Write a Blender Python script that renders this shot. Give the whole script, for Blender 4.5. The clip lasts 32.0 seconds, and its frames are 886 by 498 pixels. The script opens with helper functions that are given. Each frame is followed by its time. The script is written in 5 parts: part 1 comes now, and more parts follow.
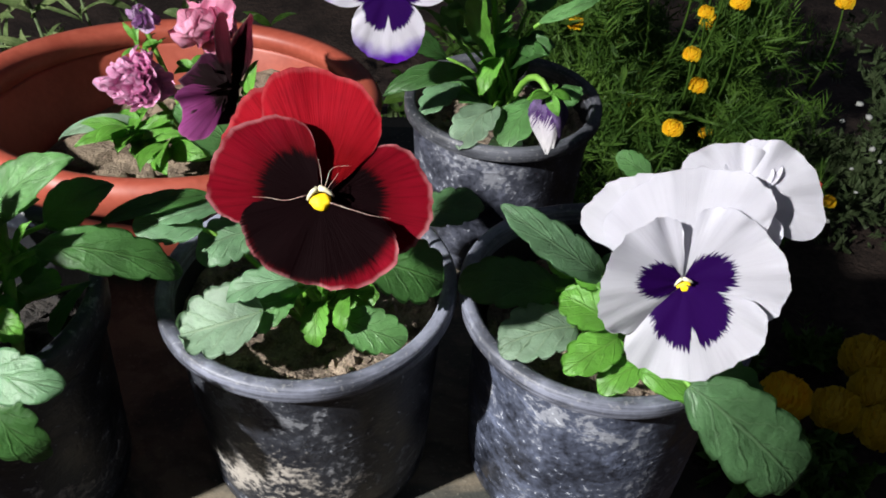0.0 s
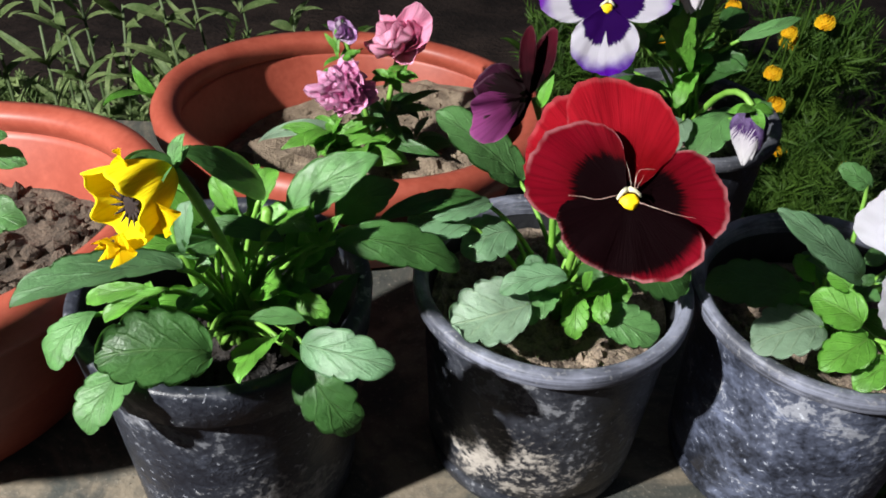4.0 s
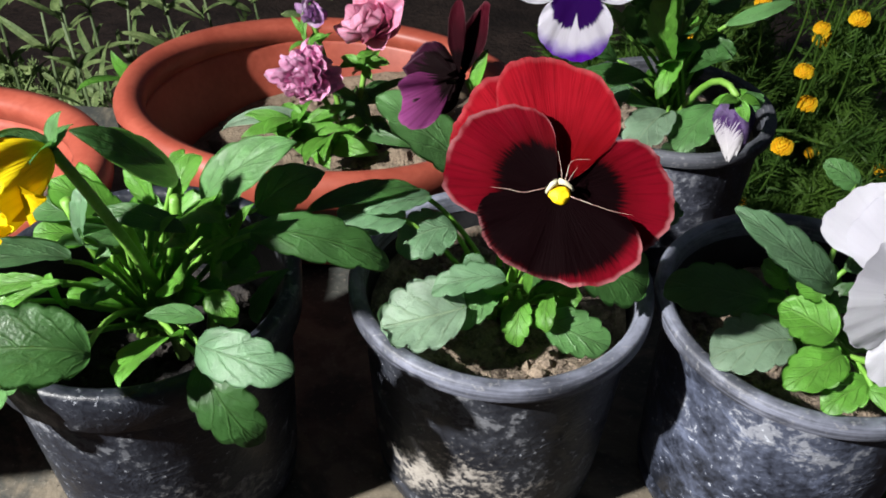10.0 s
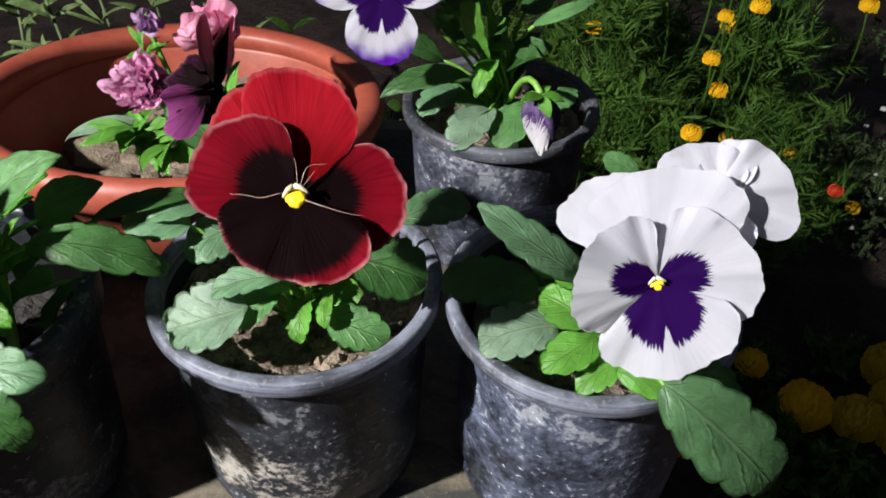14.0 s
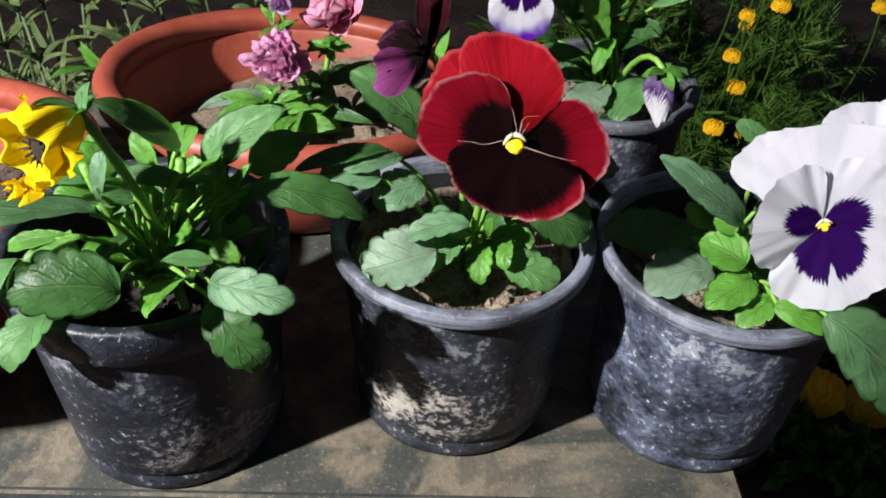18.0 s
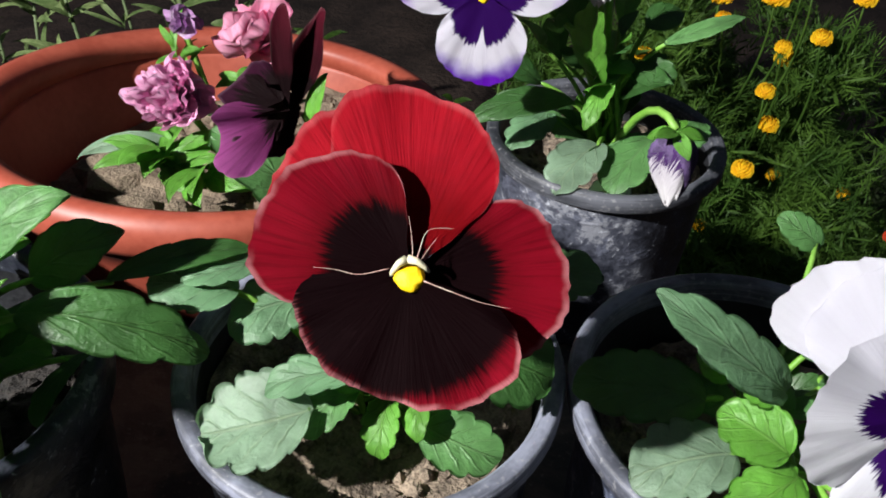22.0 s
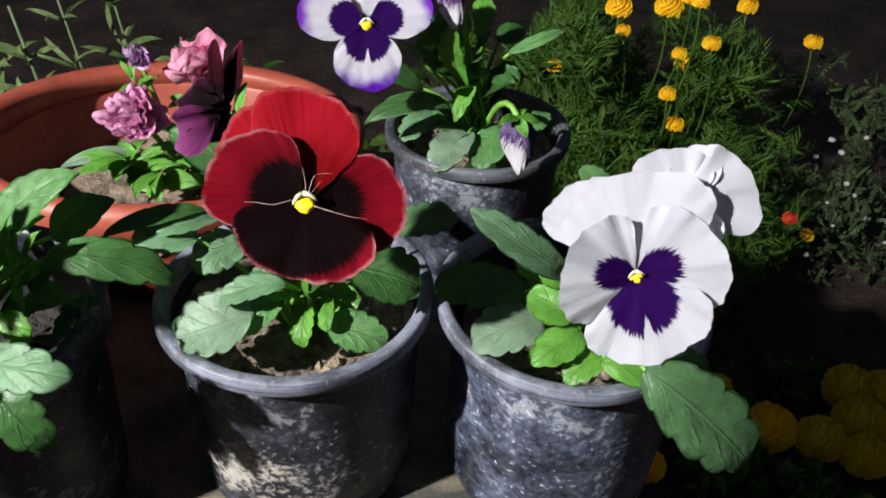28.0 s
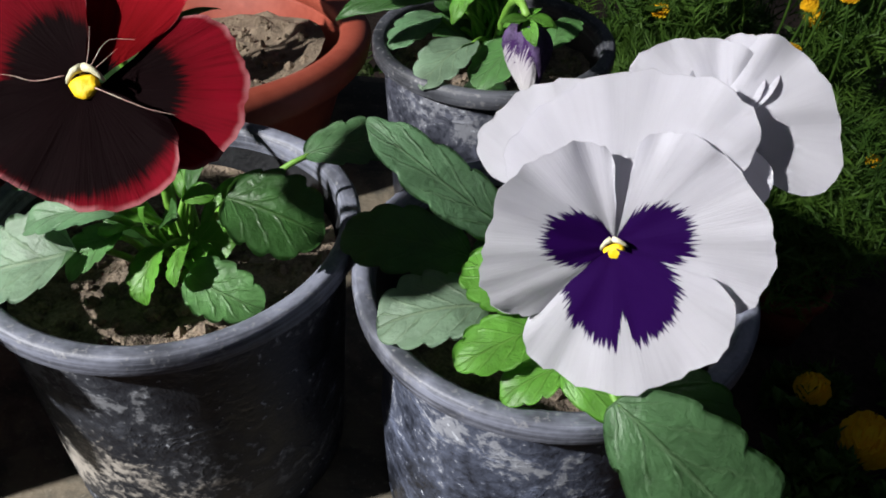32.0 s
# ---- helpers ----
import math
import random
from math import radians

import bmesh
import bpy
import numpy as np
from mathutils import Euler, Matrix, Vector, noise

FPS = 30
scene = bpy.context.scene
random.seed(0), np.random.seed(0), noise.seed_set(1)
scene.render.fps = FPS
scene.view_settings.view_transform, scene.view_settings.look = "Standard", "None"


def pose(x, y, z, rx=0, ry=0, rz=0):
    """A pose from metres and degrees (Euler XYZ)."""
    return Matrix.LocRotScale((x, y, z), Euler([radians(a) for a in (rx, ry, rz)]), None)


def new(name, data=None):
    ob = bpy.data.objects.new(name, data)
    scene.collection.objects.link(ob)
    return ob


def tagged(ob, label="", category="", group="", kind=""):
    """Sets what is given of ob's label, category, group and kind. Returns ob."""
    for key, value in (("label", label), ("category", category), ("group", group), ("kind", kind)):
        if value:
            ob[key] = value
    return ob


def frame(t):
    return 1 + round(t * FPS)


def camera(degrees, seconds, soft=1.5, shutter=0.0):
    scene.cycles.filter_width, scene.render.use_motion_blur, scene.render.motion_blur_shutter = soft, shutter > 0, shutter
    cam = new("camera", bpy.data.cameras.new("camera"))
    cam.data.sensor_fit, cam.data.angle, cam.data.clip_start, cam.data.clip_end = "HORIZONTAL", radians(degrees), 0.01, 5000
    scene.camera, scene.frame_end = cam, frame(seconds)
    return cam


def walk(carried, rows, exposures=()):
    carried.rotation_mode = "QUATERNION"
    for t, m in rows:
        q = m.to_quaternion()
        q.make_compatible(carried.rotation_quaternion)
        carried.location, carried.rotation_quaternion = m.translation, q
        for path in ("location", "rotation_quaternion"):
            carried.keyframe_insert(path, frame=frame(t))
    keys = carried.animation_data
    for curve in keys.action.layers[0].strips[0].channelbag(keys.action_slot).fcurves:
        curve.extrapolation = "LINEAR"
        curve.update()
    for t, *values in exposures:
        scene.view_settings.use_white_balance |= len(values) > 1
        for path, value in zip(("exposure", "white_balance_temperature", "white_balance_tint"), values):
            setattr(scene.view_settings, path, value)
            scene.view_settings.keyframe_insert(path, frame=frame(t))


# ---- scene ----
cam = camera(55.4, 32.0, 1.8)
METRES, EYE, TILT, LEAN, TURN = 1.0, 0.33, -39.93, -2.3, -1.4
ROWS = [
    (0.0, 0.0, 0.0, 0.0, 0.0, 0.0, -0.0),
    (0.5, -0.0085, -0.0033, -0.0026, 0.42, 0.06, -0.14),
    (1.0, -0.0252, -0.011, -0.0049, 0.93, 0.11, -0.55),
    (1.5, -0.0476, -0.0265, -0.0075, 1.43, 0.19, -1.13),
    (2.0, -0.0701, -0.0464, -0.0077, 1.8, 0.36, -1.87),
    (2.5, -0.0781, -0.0533, -0.0119, 2.01, 0.65, -2.06),
    (3.0, -0.0849, -0.0411, -0.0124, 2.06, 0.79, -2.1),
    (3.5, -0.0896, -0.0313, -0.0094, 1.95, 0.86, -1.91),
    (5.5, -0.0888, -0.0033, -0.0098, 0.62, 1.13, 0.56),
    (6.0, -0.0939, -0.0039, -0.0122, 0.22, 1.03, 0.88),
    (6.5, -0.0975, -0.0061, -0.0175, -0.25, 0.99, 1.18),
    (7.0, -0.1025, -0.02, -0.0191, -1.29, 0.97, 1.58),
    (7.5, -0.0972, -0.0366, -0.0214, -2.36, 1.05, 2.05),
    (8.0, -0.0797, -0.0383, -0.024, -3.1, 1.09, 2.44),
    (8.5, -0.0596, -0.0315, -0.0205, -2.76, 1.15, 1.47),
    (9.0, -0.0519, -0.0202, -0.0211, 1.96, 1.22, -1.75),
    (9.5, -0.045, -0.0043, -0.0135, 3.93, 0.98, -2.49),
    (10.0, -0.052, 0.0069, -0.0061, 4.26, 0.72, -2.62),
    (10.5, -0.0485, 0.003, -0.0038, 4.26, 0.47, -2.5),
    (11.0, -0.0234, -0.0003, -0.0093, 4.11, 0.21, -2.23),
    (11.5, 0.0014, -0.0047, -0.0105, 3.76, 0.06, -1.79),
    (12.0, 0.0169, -0.009, -0.0124, 3.37, -0.03, -1.72),
    (12.5, 0.0205, -0.0067, -0.0086, 2.87, 0.06, -1.56),
    (13.0, 0.017, -0.0015, -0.0035, 2.48, 0.13, -1.28),
    (13.5, 0.0191, -0.0029, -0.0044, 2.08, 0.25, -0.82),
    (14.0, 0.0167, -0.0031, -0.0024, 1.83, 0.36, -0.37),
    (14.5, 0.0194, -0.0012, -0.0048, 1.62, 0.44, -0.1),
    (16.5, 0.0217, 0.0085, -0.0103, 1.43, 0.62, -0.91),
    (17.0, -0.0051, 0.0185, -0.0149, 1.57, 0.44, -1.1),
    (17.5, -0.0281, -0.0214, -0.0146, 1.36, 0.37, -0.93),
    (18.0, -0.0586, -0.0401, -0.0245, 0.63, 0.47, -0.85),
    (18.5, -0.0808, -0.0541, -0.0292, -0.26, 0.64, -0.7),
    (19.0, -0.0897, -0.051, -0.0355, -1.17, 0.9, -0.56),
    (19.5, -0.0712, -0.0342, -0.0327, -1.64, 0.98, -0.6),
    (20.0, -0.0424, -0.0143, -0.0222, -1.42, 1.03, -0.91),
    (20.5, -0.0272, 0.0174, -0.0132, 0.1, 1.04, -1.55),
    (21.0, -0.0169, 0.0444, -0.0044, 0.97, 1.03, -2.08),
    (21.5, -0.0167, 0.0627, 0.007, 1.58, 1.18, -2.58),
    (22.0, -0.0235, 0.0791, 0.0159, 2.16, 1.62, -2.92),
    (22.5, -0.0236, 0.085, 0.016, 2.57, 2.08, -3.04),
    (23.0, -0.0329, 0.0805, 0.0152, 2.73, 2.37, -3.35),
    (23.5, -0.0435, 0.0818, 0.0149, 2.92, 2.34, -3.68),
    (24.0, -0.0435, 0.0812, 0.015, 3.11, 2.4, -3.8),
    (24.5, -0.0412, 0.078, 0.0151, 3.33, 2.36, -3.76),
    (26.5, -0.0103, 0.0203, -0.0027, 2.38, 2.73, -0.41),
    (27.0, -0.002, -0.0018, -0.0084, 1.15, 2.99, 0.24),
    (27.5, 0.0004, -0.0187, -0.0135, 0.26, 3.12, 0.66),
    (28.0, 0.0054, -0.0262, -0.017, -0.65, 3.23, 1.05),
    (28.5, 0.02, -0.0155, -0.0223, -1.27, 3.22, 1.49),
    (29.0, 0.0284, -0.001, -0.0224, -1.47, 2.92, 1.29),
    (29.5, 0.0362, 0.0057, -0.0167, -1.01, 2.7, 0.34),
    (30.0, 0.0493, 0.0339, -0.023, 0.42, 2.06, -1.04),
    (30.5, 0.0587, 0.0507, -0.0187, 3.0, 1.41, -2.66),
    (31.0, 0.0632, 0.0627, -0.0189, 4.71, 0.97, -3.66),
    (31.5, 0.0657, 0.0721, -0.0145, 5.74, 0.49, -4.02),
    (32.0, 0.0608, 0.0871, -0.0146, 6.43, 0.12, -4.37),
]

walk(cam, [(t, pose(0, 0, EYE, TILT, LEAN, TURN) @ pose(METRES * x, METRES * y, METRES * z, 90 + pitch, roll, yaw)) for t, x, y, z, yaw, pitch, roll in ROWS],
     exposures=((0, 0.04), (18.0, 0.03), (20.5, 0.0), (22.0, 0.1), (23.0, 0.18), (24.5, 0.18), (27.0, 0.08), (29.0, 0.0), (30.0, -0.08), (31.0, -0.2), (32.0, -0.22)))

# ---------------- light ----------------
# night: one bright lamp stands to the camera's left, above the bench, and the sky is nearly black
LAMP_AT = Vector((-0.90, -0.285, 0.86))
world = bpy.data.worlds.new("night_sky")
scene.world = world
world.use_nodes = True
world.node_tree.nodes["Background"].inputs[0].default_value = (0.55, 0.66, 0.9, 1)
world.node_tree.nodes["Background"].inputs[1].default_value = 0.064
lamp = new("garden_lamp", bpy.data.lights.new("garden_lamp", "POINT"))
lamp.data.energy = 196.0
lamp.data.shadow_soft_size = 0.02
lamp.data.color = (1.0, 0.985, 0.965)
lamp.location = LAMP_AT


# ---------------- materials ----------------
class Nodes:
    """A node material under construction."""

    def __init__(self, name, rough=0.6, metal=0.0):
        self.mat = bpy.data.materials.new(name)
        self.mat.use_nodes = True
        self.t = self.mat.node_tree
        self.b = self.t.nodes["Principled BSDF"]
        self.b.inputs["Roughness"].default_value = rough
        self.b.inputs["Metallic"].default_value = metal

    def n(self, kind, **props):
        node = self.t.nodes.new(kind)
        for k, val in props.items():
            if k == "op":
                node.operation = val
            elif k == "blend":
                node.data_type = "RGBA"
                node.blend_type = val
        return node

    def put(self, value, socket):
        if hasattr(value, "is_output") or isinstance(value, bpy.types.NodeSocket):
            self.t.links.new(value, socket)
        elif isinstance(value, tuple) and len(value) == 3 and socket.type == "RGBA":
            socket.default_value = (*value, 1)
        else:
            socket.default_value = value

    def math(self, op, a, b=0.0, c=None):
        node = self.n("ShaderNodeMath", op=op)
        self.put(a, node.inputs[0])
        self.put(b, node.inputs[1])
        if c is not None:
            self.put(c, node.inputs[2])
        return node.outputs[0]

    def mix(self, f, a, b, blend="MIX"):
        node = self.n("ShaderNodeMix", blend=blend)
        self.put(f, node.inputs[0])
        self.put(a, node.inputs[6])
        self.put(b, node.inputs[7])
        return node.outputs[2]

    def where(self):
        return self.n("ShaderNodeTexCoord").outputs["Object"]

    def place(self):
        return self.n("ShaderNodeNewGeometry").outputs["Position"]

    def uv(self, name="UVMap"):
        node = self.n("ShaderNodeUVMap")
        node.uv_map = name
        sep = self.n("ShaderNodeSeparateXYZ")
        self.t.links.new(node.outputs[0], sep.inputs[0])
        return node.outputs[0], sep.outputs[0], sep.outputs[1]

    def scaled(self, vec, s):
        node = self.n("ShaderNodeVectorMath", op="MULTIPLY")
        self.put(vec, node.inputs[0])
        node.inputs[1].default_value = s
        return node.outputs[0]

    def noise(self, vec, scale, detail=4.0, rough=0.55, distort=0.0):
        node = self.n("ShaderNodeTexNoise")
        self.put(vec, node.inputs["Vector"])
        node.inputs["Scale"].default_value = scale
        node.inputs["Detail"].default_value = detail
        node.inputs["Roughness"].default_value = rough
        node.inputs["Distortion"].default_value = distort
        return node.outputs[0]

    def ramp(self, f, lo, hi):
        node = self.n("ShaderNodeMapRange")
        node.interpolation_type = "SMOOTHSTEP"
        self.put(f, node.inputs[0])
        node.inputs[1].default_value = lo
        node.inputs[2].default_value = hi
        return node.outputs[0]

    def random(self):
        return self.n("ShaderNodeObjectInfo").outputs["Random"]

    def bump(self, height, strength=0.4, distance=0.002):
        node = self.n("ShaderNodeBump")
        node.inputs["Strength"].default_value = strength
        node.inputs["Distance"].default_value = distance
        self.put(height, node.inputs["Height"])
        self.t.links.new(node.outputs[0], self.b.inputs["Normal"])

    def done(self, colour, rough=None):
        self.put(colour, self.b.inputs["Base Color"])
        if rough is not None:
            self.put(rough, self.b.inputs["Roughness"])
        return self.mat

    def thin(self, colour, amount):
        """Lets some light through a thin leaf or petal."""
        out = self.t.nodes["Material Output"]
        tr = self.n("ShaderNodeBsdfTranslucent")
        self.put(colour, tr.inputs[0])
        add = self.n("ShaderNodeMixShader")
        add.inputs[0].default_value = amount
        self.t.links.new(self.b.outputs[0], add.inputs[1])
        self.t.links.new(tr.outputs[0], add.inputs[2])
        self.t.links.new(add.outputs[0], out.inputs[0])


def leaf_material(name, base, vein, rough=0.5):
    """Satin leaf skin: a pale midrib, curved side veins with finer ones between, quilted cells, mottling and dust."""
    m = Nodes(name, rough)
    vec, u, v = m.uv()
    co = m.where()
    d = m.math("ABSOLUTE", m.math("SUBTRACT", u, 0.5))
    wob = m.math("MULTIPLY", m.math("SUBTRACT", m.noise(co, 170, 2), 0.5), 0.12)
    mid = m.math("SUBTRACT", 1.0, m.ramp(m.math("ADD", d, m.math("MULTIPLY", v, 0.012)), 0.010, 0.034))
    rise = m.math("ADD", m.math("MULTIPLY", m.math("POWER", d, 0.8), 0.66), wob)

    def ribs(count, wide, reach):
        f = m.math("FRACT", m.math("MULTIPLY", m.math("SUBTRACT", v, rise), count))
        line = m.math("SUBTRACT", 1.0, m.ramp(m.math("ABSOLUTE", m.math("SUBTRACT", f, 0.5)), 0.01, wide))
        return m.math("MULTIPLY", line, m.math("SUBTRACT", 1.0, m.ramp(d, reach, 0.49)))

    side, fine_ribs = ribs(5.0, 0.13, 0.22), ribs(15.0, 0.25, 0.05)
    veins = m.math("MAXIMUM", mid, m.math("MULTIPLY", side, 0.5))
    mott, fine, big = m.noise(co, 140, 4, 0.6, 0.5), m.noise(co, 800, 3), m.noise(co, 42, 2)
    tone = m.mix(m.ramp(m.math("ADD", m.math("MULTIPLY", mott, 0.5), m.math("MULTIPLY", big, 0.5)), 0.36, 0.64), tuple(c * 0.72 for c in base), tuple(c * 1.34 for c in base))
    tone = m.mix(m.math("MULTIPLY", m.random(), 0.3), tone, tuple(c * 0.6 for c in base))
    tone = m.mix(m.math("MULTIPLY", veins, 0.42), tone, vein)
    tone = m.mix(m.math("MULTIPLY", m.ramp(fine, 0.62, 0.76), 0.22), tone, (0.3, 0.33, 0.27))
    h = m.math("SUBTRACT", m.math("ADD", m.math("MULTIPLY", mott, 0.6), m.math("MULTIPLY", fine, 0.12)), m.math("ADD", m.math("MULTIPLY", veins, 0.34), m.math("MULTIPLY", fine_ribs, 0.03)))
    m.bump(h, 0.75, 0.0018)
    m.done(tone, m.math("ADD", rough - 0.08, m.math("MULTIPLY", mott, 0.2)))
    m.b.inputs["Specular IOR Level"].default_value = 0.8
    m.thin(m.mix(0.5, base, (0.19, 0.40, 0.06)), 0.24)
    return m.mat


leaf_dark = leaf_material("leaf_dark", (0.069, 0.19, 0.05), (0.13, 0.26, 0.08), 0.40)
leaf_mid = leaf_material("leaf_mid", (0.145, 0.338, 0.112), (0.24, 0.40, 0.18), 0.44)
leaf_grey = leaf_material("leaf_grey", (0.188, 0.358, 0.195), (0.30, 0.43, 0.26), 0.46)
leaf_deep = leaf_material("leaf_deep", (0.105, 0.226, 0.098), (0.19, 0.30, 0.16), 0.45)
leaf_bright = leaf_material("leaf_bright", (0.162, 0.422, 0.058), (0.28, 0.52, 0.12), 0.42)
leaf_pale = leaf_material("leaf_pale", (0.255, 0.376, 0.263), (0.42, 0.53, 0.33), 0.48)


def plain(name, a, b, scale, rough, bump=0.3, depth=0.002, thin=0.0):
    """Two tones mixed by coarse and fine noise."""
    m = Nodes(name, rough)
    co = m.where()
    big, small = m.noise(co, scale, 5), m.noise(co, scale * 9, 4)
    f = m.ramp(m.math("ADD", m.math("MULTIPLY", big, 0.65), m.math("MULTIPLY", small, 0.35)), 0.36, 0.66)
    m.bump(m.math("ADD", big, m.math("MULTIPLY", small, 0.6)), bump, depth)
    c = m.mix(f, a, b)
    m.done(c)
    if thin:
        m.thin(c, thin)
    return m.mat


stem_green = plain("stem_green", (0.12, 0.3, 0.03), (0.2, 0.4, 0.07), 60, 0.5, thin=0.1)
soil_mat = plain("soil", (0.075, 0.056, 0.042), (0.29, 0.225, 0.165), 90, 0.95, 0.8, 0.004)
dark_soil = plain("dark_soil", (0.022, 0.015, 0.010), (0.11, 0.078, 0.055), 60, 0.9, 0.8, 0.004)
# near-black soil copy: the shade under the leaves is put into its colour
shaded_soil = plain("shaded_soil", (0.003, 0.0022, 0.0018), (0.022, 0.016, 0.012), 70, 0.85, 0.8, 0.004)
clod_mat = plain("clod", (0.11, 0.08, 0.054), (0.23, 0.178, 0.125), 70, 0.95, 0.8, 0.004)
ground_mat = plain("ground_soil", (0.028, 0.018, 0.014), (0.085, 0.056, 0.044), 8, 0.95, 0.8, 0.02)
white_chip = plain("white_chip", (0.7, 0.7, 0.66), (0.85, 0.85, 0.82), 200, 0.6)
terracotta = plain("terracotta_plastic", (0.235, 0.044, 0.025), (0.315, 0.070, 0.042), 25, 0.5, 0.12, 0.001)


def pot_material(name, film_amount, crust_amount, tint, mud=0.0, specks=0.7, at=(-0.012, 0.034)):
    """Black plastic under wiped smears of lime, crumbs, scuffs and, at mud > 0, a dried splash low on one side."""
    m = Nodes(name, 0.42)
    co = m.where()
    drift, mid, spots = m.noise(co, 24, 4, 0.6, 0.6), m.noise(co, 85, 5, 0.65, 0.8), m.noise(co, 330, 4, 0.65, 0.4)
    smear = m.noise(m.scaled(co, (40, 40, 70)), 1.0, 5, 0.66, 0.7)
    scratch = m.noise(m.scaled(co, (30, 30, 330)), 1.0, 4, 0.7, 0.5)
    film = m.ramp(m.math("ADD", m.math("MULTIPLY", drift, 0.4), m.math("MULTIPLY", m.math("ADD", mid, spots), 0.3)), 0.38, 0.66)
    wiped = m.math("MULTIPLY", m.ramp(smear, 0.50, 0.66), m.ramp(drift, 0.36, 0.6))
    crust = m.ramp(m.math("ADD", m.math("MULTIPLY", drift, 0.4), m.math("MULTIPLY", m.math("ADD", spots, mid), 0.3)), 0.545, 0.60)
    lines = m.math("MULTIPLY", m.ramp(scratch, 0.62, 0.72), m.ramp(mid, 0.45, 0.6))
    fleck = m.math("MULTIPLY", m.ramp(spots, 0.63, 0.67), m.ramp(mid, 0.42, 0.55))
    c = m.mix(m.math("MULTIPLY", film, film_amount), (0.0085, 0.010, 0.015), tint)
    c = m.mix(m.math("MULTIPLY", wiped, film_amount * 0.6), c, tuple(x * 1.5 for x in tint))
    c = m.mix(m.math("MULTIPLY", lines, 0.28), c, (0.24, 0.25, 0.28))
    c = m.mix(m.math("MULTIPLY", crust, crust_amount), c, (0.36, 0.37, 0.40))
    c = m.mix(m.math("MULTIPLY", fleck, specks), c, (0.52, 0.55, 0.62))
    if mud:
        sep = m.n("ShaderNodeSeparateXYZ")
        m.t.links.new(co, sep.inputs[0])
        far = m.math("ABSOLUTE", m.math("SUBTRACT", sep.outputs[0], at[0]))
        low = m.math("ABSOLUTE", m.math("SUBTRACT", sep.outputs[2], at[1]))
        inside = m.math("SUBTRACT", 1.0, m.ramp(m.math("ADD", m.math("MULTIPLY", far, 0.7), low), 0.010, 0.062))
        front = m.ramp(m.math("MULTIPLY", sep.outputs[1], -1.0), 0.0, 0.03)
        splash = m.ramp(m.math("ADD", m.math("MULTIPLY", m.math("MULTIPLY", inside, front), 0.24), m.math("ADD", m.math("MULTIPLY", spots, 0.40), m.math("MULTIPLY", m.math("ADD", mid, smear), 0.33))), 0.715, 0.82)
        c = m.mix(m.math("MULTIPLY", splash, mud), c, (0.46, 0.42, 0.37))
    m.bump(m.math("ADD", spots, m.math("ADD", mid, wiped)), 0.4, 0.0010)
    return m.done(c, m.math("ADD", 0.30, m.math("MULTIPLY", m.math("MAXIMUM", film, crust), 0.45)))


pot_plain = pot_material("black_pot_scuffed", 0.22, 0.30, (0.10, 0.115, 0.16), 0.35, 0.5, (0.022, 0.030))
pot_muddy = pot_material("black_pot_muddy", 0.30, 0.45, (0.12, 0.13, 0.16), 0.85)
pot_filmy = pot_material("black_pot_filmy", 0.66, 0.60, (0.15, 0.175, 0.26), specks=0.8)
pot_rear = pot_material("black_pot_hazy", 0.55, 0.35, (0.13, 0.14, 0.19), specks=0.5)


def rim_material(name, low, high):
    m = Nodes(name, 0.55)
    co = m.where()
    rings, drift, fine = m.noise(m.scaled(co, (30, 30, 900)), 1.0, 5, 0.65), m.noise(co, 45, 4, 0.6), m.noise(co, 500, 3)
    c = m.mix(m.ramp(m.math("ADD", m.math("MULTIPLY", rings, 0.5), m.math("MULTIPLY", drift, 0.5)), 0.38, 0.62), low, high)
    c = m.mix(m.math("MULTIPLY", m.ramp(fine, 0.58, 0.68), 0.4), c, (0.3, 0.3, 0.31))
    m.bump(m.math("ADD", rings, fine), 0.3, 0.0006)
    return m.done(c)


rim_mat = rim_material("black_pot_rim", (0.05, 0.054, 0.07), (0.22, 0.235, 0.30))
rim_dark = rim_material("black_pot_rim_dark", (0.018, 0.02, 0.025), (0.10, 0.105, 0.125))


def slab_material():
    m = Nodes("dusty_slab", 0.75)
    co = m.place()
    a, b, c = m.noise(co, 11, 6, 0.65, 0.8), m.noise(co, 48, 5, 0.65, 0.5), m.noise(co, 400, 3)
    wipe = m.noise(m.scaled(co, (9, 40, 1)), 1.0, 4, 0.6, 0.6)
    col = m.mix(m.ramp(a, 0.42, 0.58), (0.034, 0.037, 0.032), (0.145, 0.120, 0.086))
    col = m.mix(m.math("MULTIPLY", m.ramp(b, 0.45, 0.60), 0.5), col, (0.022, 0.024, 0.023))
    col = m.mix(m.math("MULTIPLY", m.ramp(wipe, 0.54, 0.66), 0.15), col, (0.20, 0.18, 0.14))
    col = m.mix(m.math("MULTIPLY", m.ramp(c, 0.58, 0.72), 0.4), col, (0.26, 0.23, 0.18))
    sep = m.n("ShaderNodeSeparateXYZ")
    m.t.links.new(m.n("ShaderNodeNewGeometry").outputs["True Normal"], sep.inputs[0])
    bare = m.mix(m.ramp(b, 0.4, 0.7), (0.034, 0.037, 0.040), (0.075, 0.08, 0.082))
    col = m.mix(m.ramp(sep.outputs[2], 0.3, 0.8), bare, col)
    m.bump(m.math("ADD", b, m.math("MULTIPLY", c, 0.6)), 0.5, 0.0015)
    return m.done(col)


slab_mat = slab_material()


